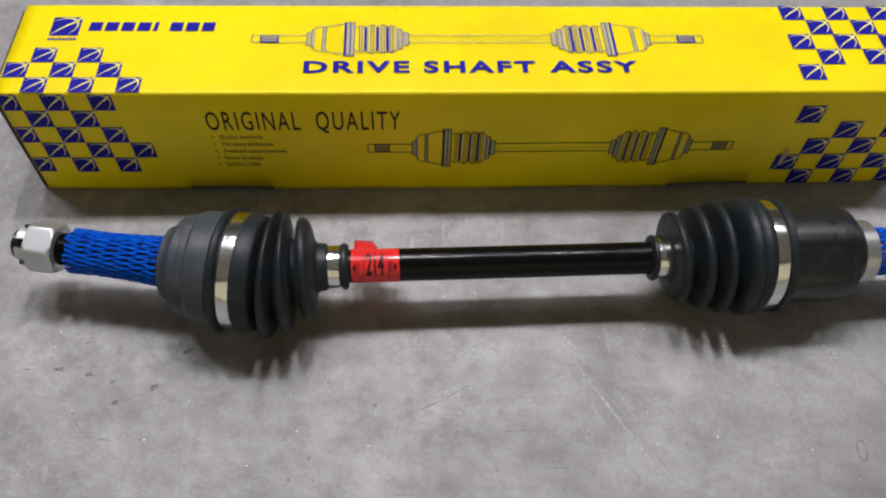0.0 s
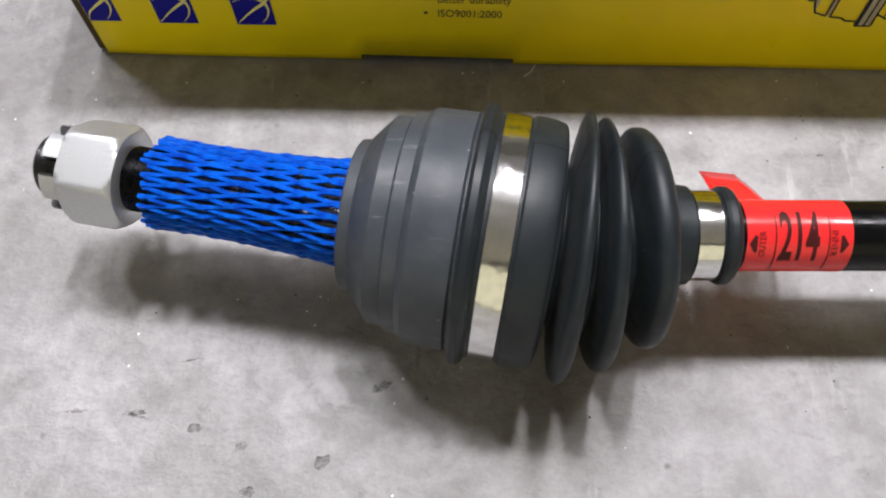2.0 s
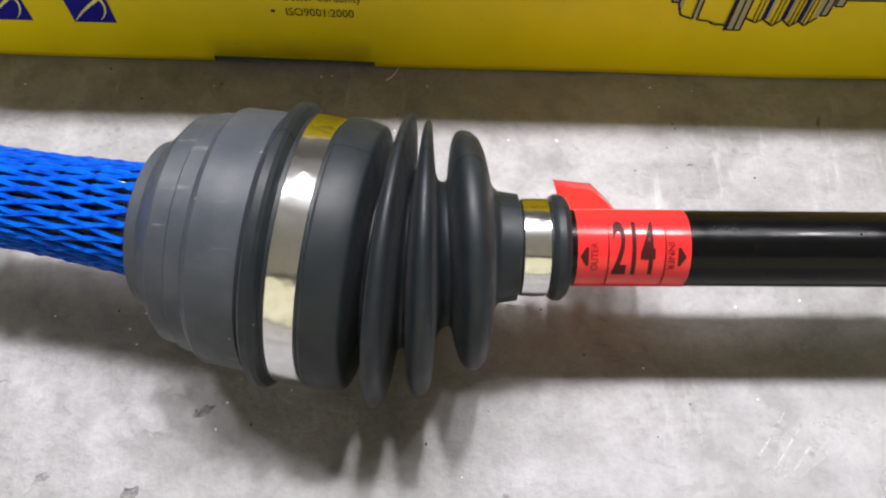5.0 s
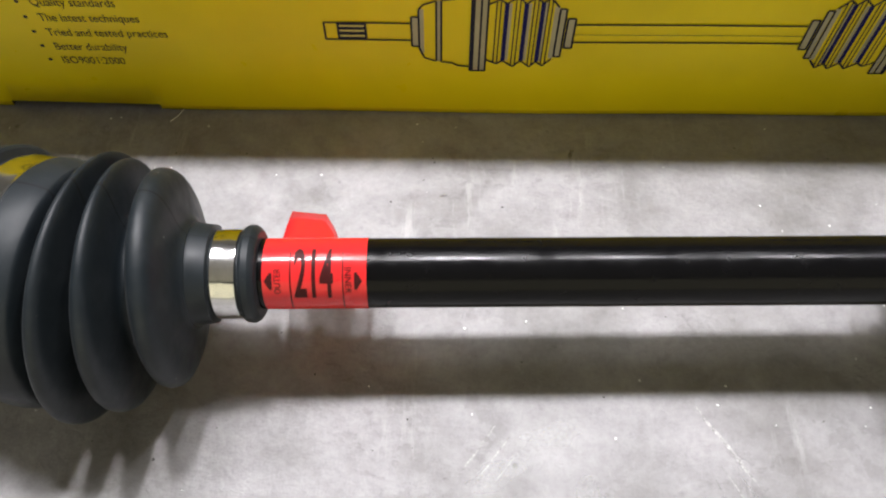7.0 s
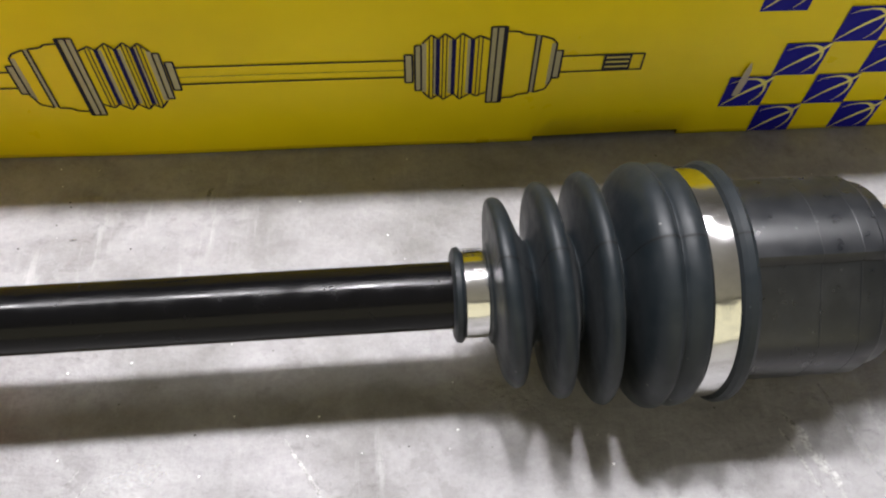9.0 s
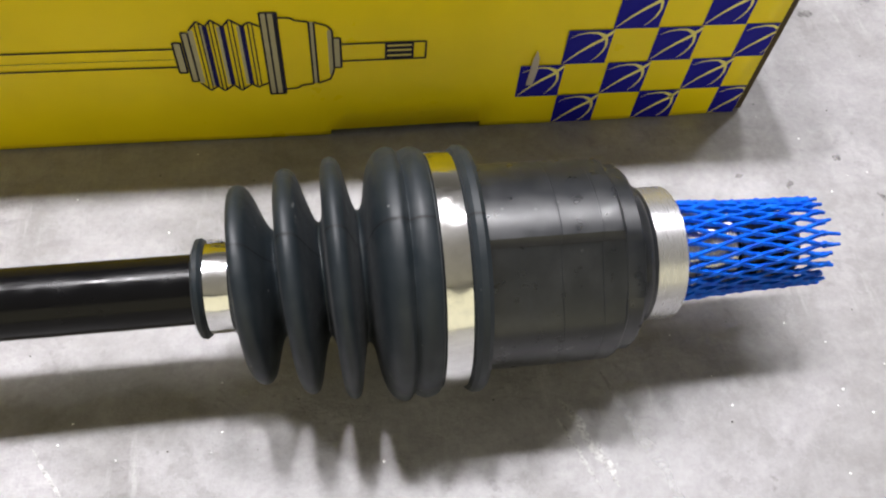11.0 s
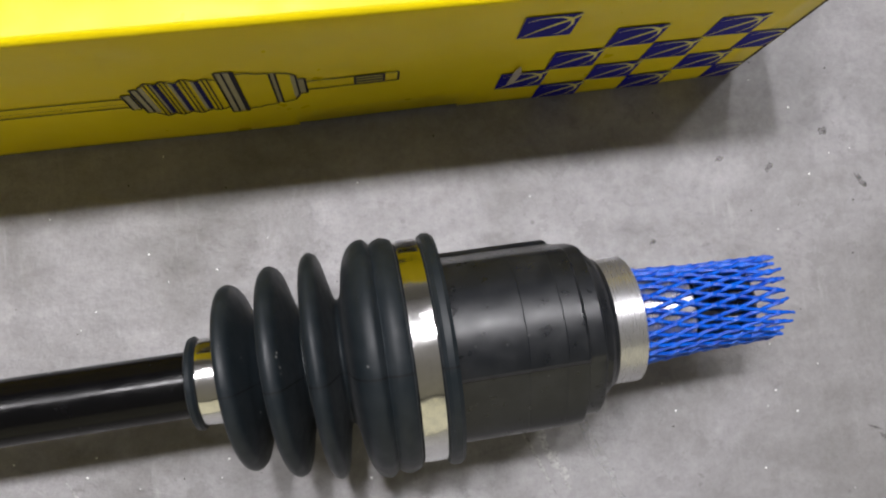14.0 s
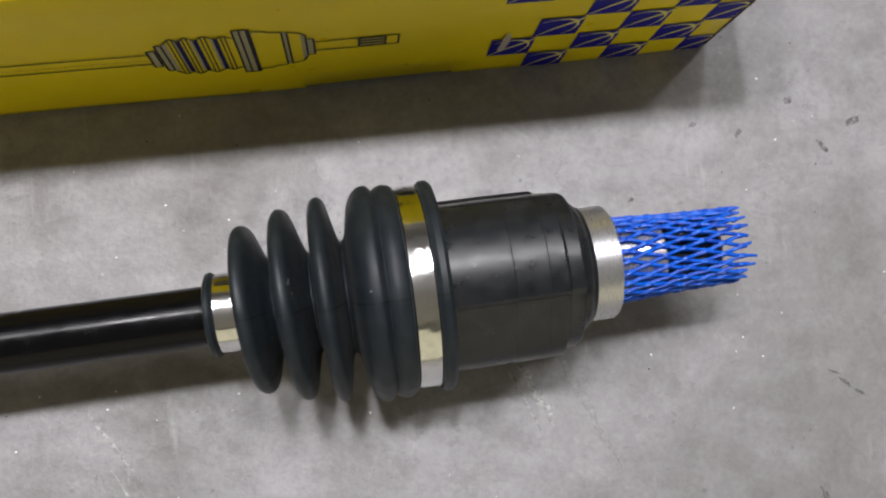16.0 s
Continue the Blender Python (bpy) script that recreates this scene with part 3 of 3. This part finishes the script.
for i, (words, w) in enumerate((("Quality standards", 0.033), ("The latest techniques", 0.040), ("Tried and tested practices", 0.049),
                                ("Better durability", 0.030), ("ISO9001:2000", 0.0265))):
    z = 0.0608 - 0.0079 * i
    tagged(lettering("bullet_line", words, 0.1480, z, w, 0.0040, on_front, M_BLACK_INK, 0.0), "", "", "", "stuff")
    printed("bullet", art([[(0.1428 + 0.0009 * math.cos(k * math.pi / 4), z + 0.002 + 0.0008 * math.sin(k * math.pi / 4)) for k in range(8)]]),
            on_front, M_BLACK_INK, carton)


def shaft_drawing(face, x0, y0, k, kv, ink, wide):
    """A line drawing of a drive shaft, 294 mm long at k = 1."""
    L = 0.294
    lines, dark, grey, pale, navy = [], [], [], [], []

    def both(f):
        f(lambda x, y: (x0 + x * k, y0 + y * kv))
        f(lambda x, y: (x0 + (L - x) * k, y0 + y * kv))

    def half(at):
        def ln(*p):
            lines.extend(stroke([at(x / 1000, y / 1000) for x, y in p], wide))

        def box(store, a, b, y):
            store.append([at(a / 1000, -y / 1000), at(b / 1000, -y / 1000), at(b / 1000, y / 1000), at(a / 1000, y / 1000)])

        ln((0, -4.6), (0, 4.6), (35, 4.6), (35, -4.6), (0, -4.6))
        box(dark, 5, 17, 4.4)
        for y in (-2.4, 0.4, 3.0):
            pale.append([at(0.006, (y - 0.5) / 1000), at(0.016, (y - 0.5) / 1000), at(0.016, (y + 0.5) / 1000), at(0.006, (y + 0.5) / 1000)])
        box(grey, 35, 38, 8)
        ln((35, -8), (35, 8), (38, 8), (38, -8), (35, -8))
        ln((38, -9), (38, 12), (40, 14.5), (45, 16.5), (45, -16.5), (40, -14.5), (38, -9))
        box(grey, 38.2, 40, 12)
        box(grey, 45.2, 46.6, 16.5)
        ln((47, -16.8), (47, 16.8), (52, 17.5), (54, 19), (59, 19.3))
        ln((47, -16.8), (52, -17.5), (54, -19), (59, -19.3))
        box(dark, 59, 60.4, 21.8)
        box(grey, 60.4, 62.6, 21.8)
        box(dark, 62.4, 63.2, 21.8)
        box(grey, 63.2, 65.4, 21.8)
        ln((59, -21.8), (59, 21.8), (65.4, 21.8), (65.4, -21.8), (59, -21.8))
        top = [(65.4, 15), (70, 17.5), (72.5, 15.5), (77, 19), (80, 15.5), (84, 19), (86.5, 16), (89.5, 18.5), (93, 14)]
        ln(*top)
        ln(*[(x, -y) for x, y in top])
        for x, y in ((69.5, 17), (77, 18.6), (84, 18.6), (89.5, 18)):
            box(lines, x - 1.1, x - 0.6, y - 0.4)
            box(lines, x + 0.5, x + 1.0, y - 0.4)
        for x, y in ((72.6, 15.5), (80.2, 15.5), (86.7, 16)):
            box(navy, x - 0.9, x + 0.9, y)
            box(grey, x + 0.9, x + 2.1, y)
        box(grey, 91.4, 93.4, 14)
        box(grey, 94, 96, 13)
        ln((93.6, -13), (93.6, 13), (96.2, 13), (96.2, -13), (93.6, -13))
        box(grey, 97.4, 100, 8)
        ln((97.2, -8), (97.2, 8), (100.4, 8), (100.4, -8), (97.2, -8))

    both(half)
    for y in (-4.8, 4.8):
        lines.extend(stroke([(x0 + 0.1004 * k, y0 + y * kv / 1000), (x0 + (L - 0.1004) * k, y0 + y * kv / 1000)], wide))
    thin = stroke([(x0 + 0.1004 * k, y0 - 0.0006 * k), (x0 + (L - 0.1004) * k, y0 - 0.0006 * k)], wide * 0.3)
    for poly in grey:
        printed("drawing_tone", art([poly]), face, M_GREY_INK, carton, 0.00015)
    for poly in dark:
        printed("drawing_stripe", art([poly]), face, ink, carton, 0.0003)
    for poly in navy:
        printed("drawing_stripe", art([poly]), face, M_NAVY_INK if face is on_front else M_BLUE_INK, carton, 0.0003)
    for poly in pale:
        printed("drawing_hatch", art([poly]), face, M_HATCH, carton, 0.0005)
    printed("drawing_outline", art(lines + thin), face, ink, carton, 0.0004)


shaft_drawing(on_front, 0.2615, 0.0495, 1.0, 0.98, M_BLACK_INK, 0.0008)
shaft_drawing(on_top, 0.1745, 0.0575, 1.195, 0.86, M_BLUE_INK, 0.00055)
# a scuff where the coating is scraped off
printed("scuff", art([[(0.6010, 0.0270), (0.6040, 0.0268), (0.6052, 0.0360), (0.6048, 0.0430), (0.6034, 0.0475), (0.6022, 0.0430)]]),
        on_front, M_SCUFF, carton, 0.0012)

# ---- the drive shaft ----
ZL = 0.0462
S_START, S_DIR = Vector((0.238, -0.1115, ZL)), Vector((0.24, 0.0045, -0.0006)).normalized()
J_START, J_DIR = Vector((0.1678, -0.1129, ZL - 0.0006)), Vector((-0.988, 0.152, 0.0174)).normalized()

drive_shaft = new("drive_shaft")
drive_shaft.location = (0.36, -0.109, 0)
tagged(drive_shaft, "new drive shaft with grey rubber boots and blue net sleeves", "drive shaft")


def s_at(mm):
    return S_START + S_DIR * (mm / 1000)


def j_at(mm):
    return J_START + J_DIR * (mm / 1000)


def s_rings(prof):
    return [(s_at(a), S_DIR, r if callable(r) else r / 1000) for a, r in prof]


def j_rings(prof):
    return [(j_at(a), J_DIR, r if callable(r) else r / 1000) for a, r in prof]


def soften(prof, n=3):
    """Rounds a profile: a smooth curve through its points."""
    out = []
    for i in range(len(prof) - 1):
        p0, p1, p2, p3 = prof[max(i - 1, 0)], prof[i], prof[i + 1], prof[min(i + 2, len(prof) - 1)]
        for q in range(n):
            t = q / n
            pt = []
            for c in range(2):
                pt.append(0.5 * (2 * p1[c] + (p2[c] - p0[c]) * t + (2 * p0[c] - 5 * p1[c] + 4 * p2[c] - p3[c]) * t * t
                                 + (3 * p1[c] - p0[c] - 3 * p2[c] + p3[c]) * t ** 3))
            out.append(tuple(pt))
    return out + [prof[-1]]


part("shaft_bar", lathe(s_rings([(-20, 11.9), (252, 11.9)]), 64), M_SHAFT, drive_shaft, "gloss black painted bar")

# outer joint: bell, lip, band
bell = [(46.2, 20), (46.2, 25.0), (45.6, 25.9), (42.2, 26.5), (41.8, 27.6), (35.9, 34.6), (34.9, 35.6), (29.7, 36.0), (28.8, 37.4), (24.4, 37.7), (23.0, 39.4), (22.0, 40.0),
        (14, 40.4), (8.4, 40.5), (7.6, 39.4), (-10, 39.2)]
part("outer_joint_housing", lathe(j_rings(bell)), M_JOINT, drive_shaft, "scuffed dark grey joint housing")


def curve_frame(f):
    """Centre and axis along the bent boot, f from the cuff to the neck."""
    a, b = j_at(-20), s_at(-8)
    ta, tb = -J_DIR * 0.047, S_DIR * 0.047
    h = f * f * (3 - 2 * f)
    c = a * (1 - h) + b * h + ta * (f * (1 - f) ** 2) - tb * (f * f * (1 - f))
    # the folds fan out round the bend
    knots = ((0.0, 0.0), (0.19, 0.2), (0.45, 0.95), (0.74, 1.45), (0.92, 1.15), (1.0, 1.0))
    w = next(p + (q - p) * (f - a0) / (b0 - a0) for (a0, p), (b0, q) in zip(knots, knots[1:]) if f <= b0 + 1e-6)
    axis = ((-J_DIR) * (1 - w) + S_DIR * w).normalized()
    return c, axis


bent = [(0.0, 41.0), (0.02, 39.8), (0.036, 36.0), (0.046, 29.5), (0.06, 27.0), (0.088, 26.8), (0.104, 29.0), (0.116, 34.6), (0.131, 40.0), (0.148, 43.6), (0.172, 45.3), (0.200, 45.7), (0.225, 44.9), (0.241, 42.4),
        (0.252, 36.5), (0.264, 30.8), (0.280, 28.2), (0.312, 27.6), (0.330, 29.8), (0.344, 35.2), (0.361, 39.2), (0.385, 41.5), (0.412, 42.3), (0.440, 42.1), (0.463, 40.9), (0.479, 37.8), (0.491, 31.6), (0.505, 26.0), (0.525, 23.6),
        (0.56, 22.6), (0.594, 22.6), (0.614, 25.0), (0.630, 29.4), (0.652, 33.4), (0.684, 36.0), (0.726, 37.0), (0.772, 36.8), (0.816, 35.4), (0.850, 32.8), (0.876, 28.8), (0.894, 24.0), (0.912, 20.4), (0.932, 18.8), (0.945, 18.2), (0.95, 17.6), (1.0, 17.2)]
cuff_l = [(7.0, 39.8), (6.6, 42.6), (5.6, 44.2), (3.4, 44.4), (2.2, 43.6), (1.0, 41.2), (-9.4, 41.2), (-10.2, 42.1), (-13, 42.3), (-17, 41.8)]


def outer_boot_rings(extra=0.0):
    rings = [(c, -a, r + extra) for c, a, r in j_rings(cuff_l)]
    rings += [(*curve_frame(f), r / 1000 + extra) for f, r in soften(bent, 3)]
    rings += [(c, a, r + extra) for c, a, r in s_rings([(-6.2, 16.9), (-4.2, 16.7), (-3.8, 14.6), (5.8, 14.6), (6.2, 16.0), (7.2, 16.6), (9.2, 16.6), (10.4, 15.8), (11.2, 14.6), (11.4, 12.2)])]
    return rings


part("outer_boot", lathe(outer_boot_rings(), 112), M_RUBBER, drive_shaft, "dark grey ribbed rubber boot, bent at the joint")
part("mould_seam", lathe([(c, a, r + 0.00012) for c, a, r in outer_boot_rings()], 1, radians(-19), radians(1.0)), M_SEAM, drive_shaft)


def band(name, centre, axis, mm, r, buckle):
    """A crimped steel clamp with rounded edges and a closing tab."""
    ax = Vector(axis)
    h = mm / 2000
    prof = [(-h, r - 0.0006), (-h, r - 0.0001), (-h + 0.0004, r + 0.0004), (0, r + 0.00055), (h - 0.0004, r + 0.0004), (h, r - 0.0001), (h, r - 0.0006)]
    ob = part(name, lathe([(centre + ax * d, axis, rr) for d, rr in prof], 96, cap=False), M_CLAMP, drive_shaft, "bright polished steel boot clamp")
    bm = lathe([(centre + ax * d, axis, r + 0.0012) for d in (-h * 0.8, h * 0.8)], 10, buckle, radians(20 if r > 0.03 else 34), False)
    bmesh.ops.solidify(bm, geom=bm.faces[:], thickness=0.0007)
    tab = finish("clamp_tab", bm, M_CLAMP)
    under(tab, ob)
    return ob


band("large_clamp", j_at(-4.5), J_DIR, 8.8, 0.0414, radians(-160))
band("small_clamp", s_at(1.0), S_DIR, 8.6, 0.01485, radians(-170))


def net(at, axis, prof, count, cell, strand, fray, twist=1.0):
    """A tubular diamond net; prof gives place and radius along it, fray how far loose ends stick out."""
    bm = bmesh.new()
    _, up, side = frame_of(axis)
    a0, a1 = prof[0][0], prof[-1][0]

    def radius(a):
        for (p, r), (q, s) in zip(prof, prof[1:]):
            if p <= a <= q or q <= a <= p:
                return r + (s - r) * (a - p) / (q - p)
        return prof[-1][1]

    steps = 110
    rnd = random.Random(7)
    half = math.pi / count
    for sgn in (1, -1):
        for i in range(count):
            end = a1 + math.copysign(1, a1 - a0) * fray * rnd.uniform(0.2, 1.0)
            begin = a0
            pts, wid = [], []
            ph, slow, lean = rnd.uniform(-0.025, 0.025), rnd.uniform(0, 6.3), rnd.uniform(-0.014, 0.014)
            for q in range(steps + 1):
                a = begin + (end - begin) * q / steps
                over = max(0.0, abs(a - a0) - abs(a1 - a0))
                th = 2 * half * (i + 0.25 * sgn) + ph
                # neighbouring strands lean together and apart, meeting at the knots
                wave = sgn * half * (min(a, a1) - a0) / cell
                r = (radius(a) + sgn * strand * 0.2 * math.cos(2 * math.pi * (a - a0) / cell) + over * 0.05) / 1000
                c = at(a)
                t2 = th + wave * twist + 0.014 * math.sin((a - a0) * 0.21 + slow) + over * lean
                # thicker at the knots, thinner at the loose ends
                knot = max(0.0, math.cos(2 * math.pi * ((a - a0) / cell - 0.5))) ** 3
                wid.append(strand / 1000 * (0.92 + 0.32 * knot) * (1 - 0.35 * min(1.0, over / 6)))
                pts.append(c + up * (math.cos(t2) * r) + side * (math.sin(t2) * r))
            tube(bm, pts, wid, 5)
    return bm


# stub with thread, nut and net
part("splined_stub", lathe(j_rings([(45, lambda th: 0.0141 + 0.0004 * math.cos(28 * th)), (113, lambda th: 0.0141 + 0.0004 * math.cos(28 * th)), (114.5, 11.2)]), 168), M_THREAD, drive_shaft)
thread = [(113, 11.2)]
a = 114.0
while a < 125.5:
    thread += [(a, 10.6), (a + 0.55, 11.5)]
    a += 1.1
thread += [(126, 10.8), (152, 10.6), (155.2, 10.6), (156.2, 9.6)]
part("threaded_end", lathe(j_rings(thread), 64), M_THREAD, drive_shaft, "dark threaded end")


def hexagon(flat, corner):
    """Radius of a hexagon by angle, cut round at the corners."""
    def r(th):
        q = (th - radians(13)) % (math.pi / 3) - math.pi / 6
        return min(flat / math.cos(q), corner) / 1000
    return r


nut_rings = [(124.3, 11.4), (124.3, 15.4), (124.5, 16.0)]
nut_rings = [(c, x, r) for c, x, r in j_rings(nut_rings)]
for a, k in ((124.6, 16.6), (125.3, 17.4), (126.3, 18.3), (127.5, 19.3), (141.7, 19.3), (143.1, 18.3), (144.1, 17.2)):
    nut_rings.append((j_at(a), J_DIR, hexagon(16.4, k)))
nut_rings += j_rings([(144.5, 15.4), (144.7, 11)])
nut = part("castle_nut", lathe(nut_rings, 144), M_ZINC, drive_shaft, "zinc plated castellated hexagon nut")
for i in range(6):
    th0 = radians(-17 + 60 * i)
    bm = lathe(j_rings([(144.1, 15.0), (150.3, 15.0), (151.3, 14.2), (151.3, 11.3), (144.1, 11.3), (144.1, 15.0)]), 8, th0, radians(35), False)
    bmesh.ops.holes_fill(bm, edges=bm.edges)
    lug = finish("lug", bm, M_ZINC)
    under(lug, nut)
part("net_sleeve", net(j_at, J_DIR, [(45.6, 18.0), (60, 16.6), (80, 15.4), (98, 15.0), (112.5, 15.4)], 26, 10.6, 0.96, 4.5), M_NET, drive_shaft, "blue plastic protective net")

# label
lab = lathe(s_rings([(13.2, 12.08), (47.2, 12.08)]), 64, cap=False)
label = part("label", lab, M_RED, drive_shaft, "red paper label wrapped round the bar with a loose end")
_, S_UP, S_SIDE = frame_of(S_DIR)


def wrapped(name, ink=M_LABEL_INK, mid=radians(40)):
    """Artwork bent round the bar: x along it, y up over the side that faces the front."""
    def go(bm):
        y = -0.02
        while y < 0.02:
            bmesh.ops.bisect_plane(bm, geom=bm.verts[:] + bm.edges[:] + bm.faces[:], plane_co=(0, y, 0), plane_no=(0, 1, 0))
            y += 0.0012
        r = 0.01222
        for v in bm.verts:
            th = mid - v.co.y / 0.01222
            c = s_at(v.co.x * 1000)
            v.co = c + S_UP * (math.cos(th) * r) + FRONT * (math.sin(th) * r)
        ob = finish(name, bm, ink, False)
        return under(ob, label)
    return go


FRONT = S_SIDE if S_SIDE.y < 0 else -S_SIDE
lettering("label_number", "214", 0.0236, -0.0054, 0.0128, 0.0162, None, None, 0.028, wrap=wrapped("label_number"))


def turned_text(x, quarter):
    def go(bm):
        for v in bm.verts:
            px, py = v.co.x, v.co.y
            v.co = Vector((x - py * quarter, px * quarter, 0))
        return wrapped("label_word")(bm)
    return go


lettering("label_word", "OUTER", -0.0045, 0, 0.0088, 0.0021, None, None, 0.0, wrap=turned_text(0.0192, 1))
lettering("label_word", "INNER", -0.0045, 0, 0.0088, 0.0021, None, None, 0.0, wrap=turned_text(0.0402, -1))
for x in (0.0222, 0.0393):
    wrapped("label_line")(art([[(x, -0.012), (x + 0.0004, -0.012), (x + 0.0004, 0.010), (x, 0.010)]]))
for x, d in ((0.0165, -1), (0.0432, 1)):
    wrapped("label_arrow")(art([[(x, -0.0028), (x + d * 0.0008, -0.003), (x + d * 0.0026, 0), (x + d * 0.0008, 0.003), (x, 0.0028)]]))
bm = bmesh.new()
flag = [[], []]
for i in range(9):
    f = i / 8
    b = s_at(13.6 + 33.0 * f) - S_UP * 0.0080 - FRONT * 0.0092
    tip = Vector((0.2508 + 0.0360 * f, -0.0706 - 0.0035 * f, 0.0210))
    if f > 0.4:
        # the far corner is cut off aslant
        tip = tip.lerp(b + Vector((0, 0.010, -0.008)), min(1.0, (f - 0.4) / 0.25))
    flag[0].append(b)
    flag[1].append(tip)
cols = []
for b, tip in zip(*flag):
    cols.append([bm.verts.new(b.lerp(tip, q / 5) + Vector((0, 0, 0.0014 * math.sin(q / 5 * math.pi)))) for q in range(6)])
for c0, c1 in zip(cols, cols[1:]):
    for q in range(5):
        bm.faces.new((c0[q], c1[q], c1[q + 1], c0[q + 1]))
tab = under(finish("label_flag", bm, M_RED), label)
mod = tab.modifiers.new("thickness", "SOLIDIFY")
mod.thickness = 0.00018

# inner side: boot, clamps, housing
K = 233.0
inner = [(-3.2, 12.2), (-3.0, 15.0), (-2.2, 16.6), (-0.6, 17.0), (0.4, 16.2), (0.7, 14.7), (9.0, 14.7), (9.3, 16.4)] \
    + soften([(9.6, 17.5), (10.6, 19.0), (11.4, 24.0), (11.9, 29.5), (12.8, 32.4), (14.4, 33.7), (16.2, 33.6), (17.8, 32.4), (19.0, 29.8), (20.4, 25.6), (22.0, 21.4), (23.8, 18.4), (25.2, 18.2), (26.2, 22.0), (26.8, 29.0), (27.2, 34.4),
              (28.2, 37.0), (29.8, 38.3), (31.4, 38.3), (33.0, 37.2), (34.2, 34.6), (35.4, 30.0), (36.8, 25.0), (38.2, 21.0), (39.6, 19.6), (40.8, 23.0), (41.4, 31.5), (41.8, 37.2), (42.8, 39.9), (44.4, 41.2), (45.8, 41.2), (47.3, 40.0),
              (48.3, 37.4), (49.2, 33.0), (50.3, 27.6), (51.4, 23.4), (52.8, 23.0), (54.0, 26.0), (54.8, 31.0), (56.0, 36.4), (58.0, 40.6), (60.6, 43.0), (63.6, 43.6), (65.2, 42.4), (66.2, 41.3), (67.4, 42.2), (70.0, 43.2), (72.8, 42.6), (74.2, 41.8)], 3) \
    + [(74.8, 40.0), (84.0, 40.0), (84.4, 41.8), (85.8, 42.8), (88.0, 42.8), (89.4, 41.8), (89.8, 34)]
# the folds lean: towards the floor and the front they lie further out
LEAN = Vector((0, -0.64, -0.77))
inner_rings = []
for a, r in inner:
    turn = np.interp(a, (9.0, 13.0, 31.0, 45.0, 58.0, 64.0), (0.0, 4.8, 3.5, 2.2, 0.6, 0.0))
    inner_rings.append((s_at(K + a), (S_DIR - LEAN * math.tan(radians(turn))).normalized(), r / 1000))
part("inner_boot", lathe(inner_rings, 112), M_RUBBER, drive_shaft, "dark grey ribbed rubber boot")
part("mould_seam", lathe([(c, x, r + 0.00012) for c, x, r in inner_rings], 1, radians(8 if S_SIDE.y < 0 else -8), radians(1.0)), M_SEAM, drive_shaft)
band("small_clamp", s_at(K + 4.8), S_DIR, 8.4, 0.01495, radians(-78))
band("large_clamp", s_at(K + 79.4), S_DIR, 8.9, 0.0402, radians(-80))


def lobes(out, flat):
    """Section of the tripod housing: three round lobes, each ending in a crisp step down to a flat."""
    def r(th):
        ph = th if S_SIDE.y < 0 else -th
        u = (ph + radians(15)) % (2 * math.pi / 3)
        plane = flat / max(0.35, math.cos(u - radians(55)))
        low = -math.log(math.exp(-0.9 * (out - 30)) + math.exp(-0.9 * (plane - 30))) / 0.9 + 30
        t = min(1.0, max(0.0, (u - radians(34)) / radians(2.5)))
        return (out * (1 - t) + low * t) / 1000
    return r


tul = [(87, lobes(36.0, 32.1)), (113.1, lobes(36.0, 32.1)), (113.5, lobes(36.0, 32.1)), (113.7, lobes(35.88, 32.0)), (113.9, lobes(36.0, 32.1)), (114.3, lobes(36.0, 32.1)), (126.5, lobes(35.9, 32.0)),
       (126.9, lobes(35.9, 32.0)), (127.1, lobes(35.78, 31.9)), (127.3, lobes(35.9, 32.0)), (127.7, lobes(35.9, 32.0)), (133.6, lobes(35.8, 31.9)), (134.5, lobes(35.3, 31.9)), (135.0, lobes(34.4, 31.9)), (135.2, lobes(33.2, 31.9)),
       (140.6, lobes(33.0, 31.8)), (141.5, lobes(32.4, 31.4)), (141.9, lobes(31.2, 30.8)), (142.1, lobes(28.6, 28.4)),
       (145.0, 27.4), (146.2, 26.4), (147.0, 25.2), (148.6, 24.6)]
part("inner_joint_housing", lathe(s_rings([(K + a, r) for a, r in tul]), 180), M_TULIP, drive_shaft, "dark lobed joint housing")
part("steel_ring", lathe(s_rings([(K + a, r) for a, r in [(148.0, 22.4), (148.0, 23.4), (148.3, 23.8), (159.2, 23.8), (159.6, 23.4), (159.6, 15)]]), 96), M_STEEL, drive_shaft, "turned bright steel ring")
part("stub_journal", lathe(s_rings([(K + 158, 15.6), (K + 181, 15.6), (K + 182.5, 13.8)]), 72), M_STEEL, drive_shaft, "bright steel journal inside the net")
part("splined_stub", lathe([(s_at(K + a), S_DIR, r) for a, r in ((183.5, 0.0135), (184, lambda th: 0.0135 + 0.0005 * math.cos(26 * th)), (205, lambda th: 0.0135 + 0.0005 * math.cos(26 * th)), (206.5, 0.0122), (206.6, 0.004))], 168),
     M_THREAD, drive_shaft, "dark splined stub end")
part("net_sleeve", net(lambda a: s_at(K + a), S_DIR, [(159.8, 17.7), (170, 17.1), (187, 16.0), (207, 15.6), (213, 15.4)], 24, 8.2, 0.95, 7.0), M_NET, drive_shaft, "blue plastic protective net with frayed end")
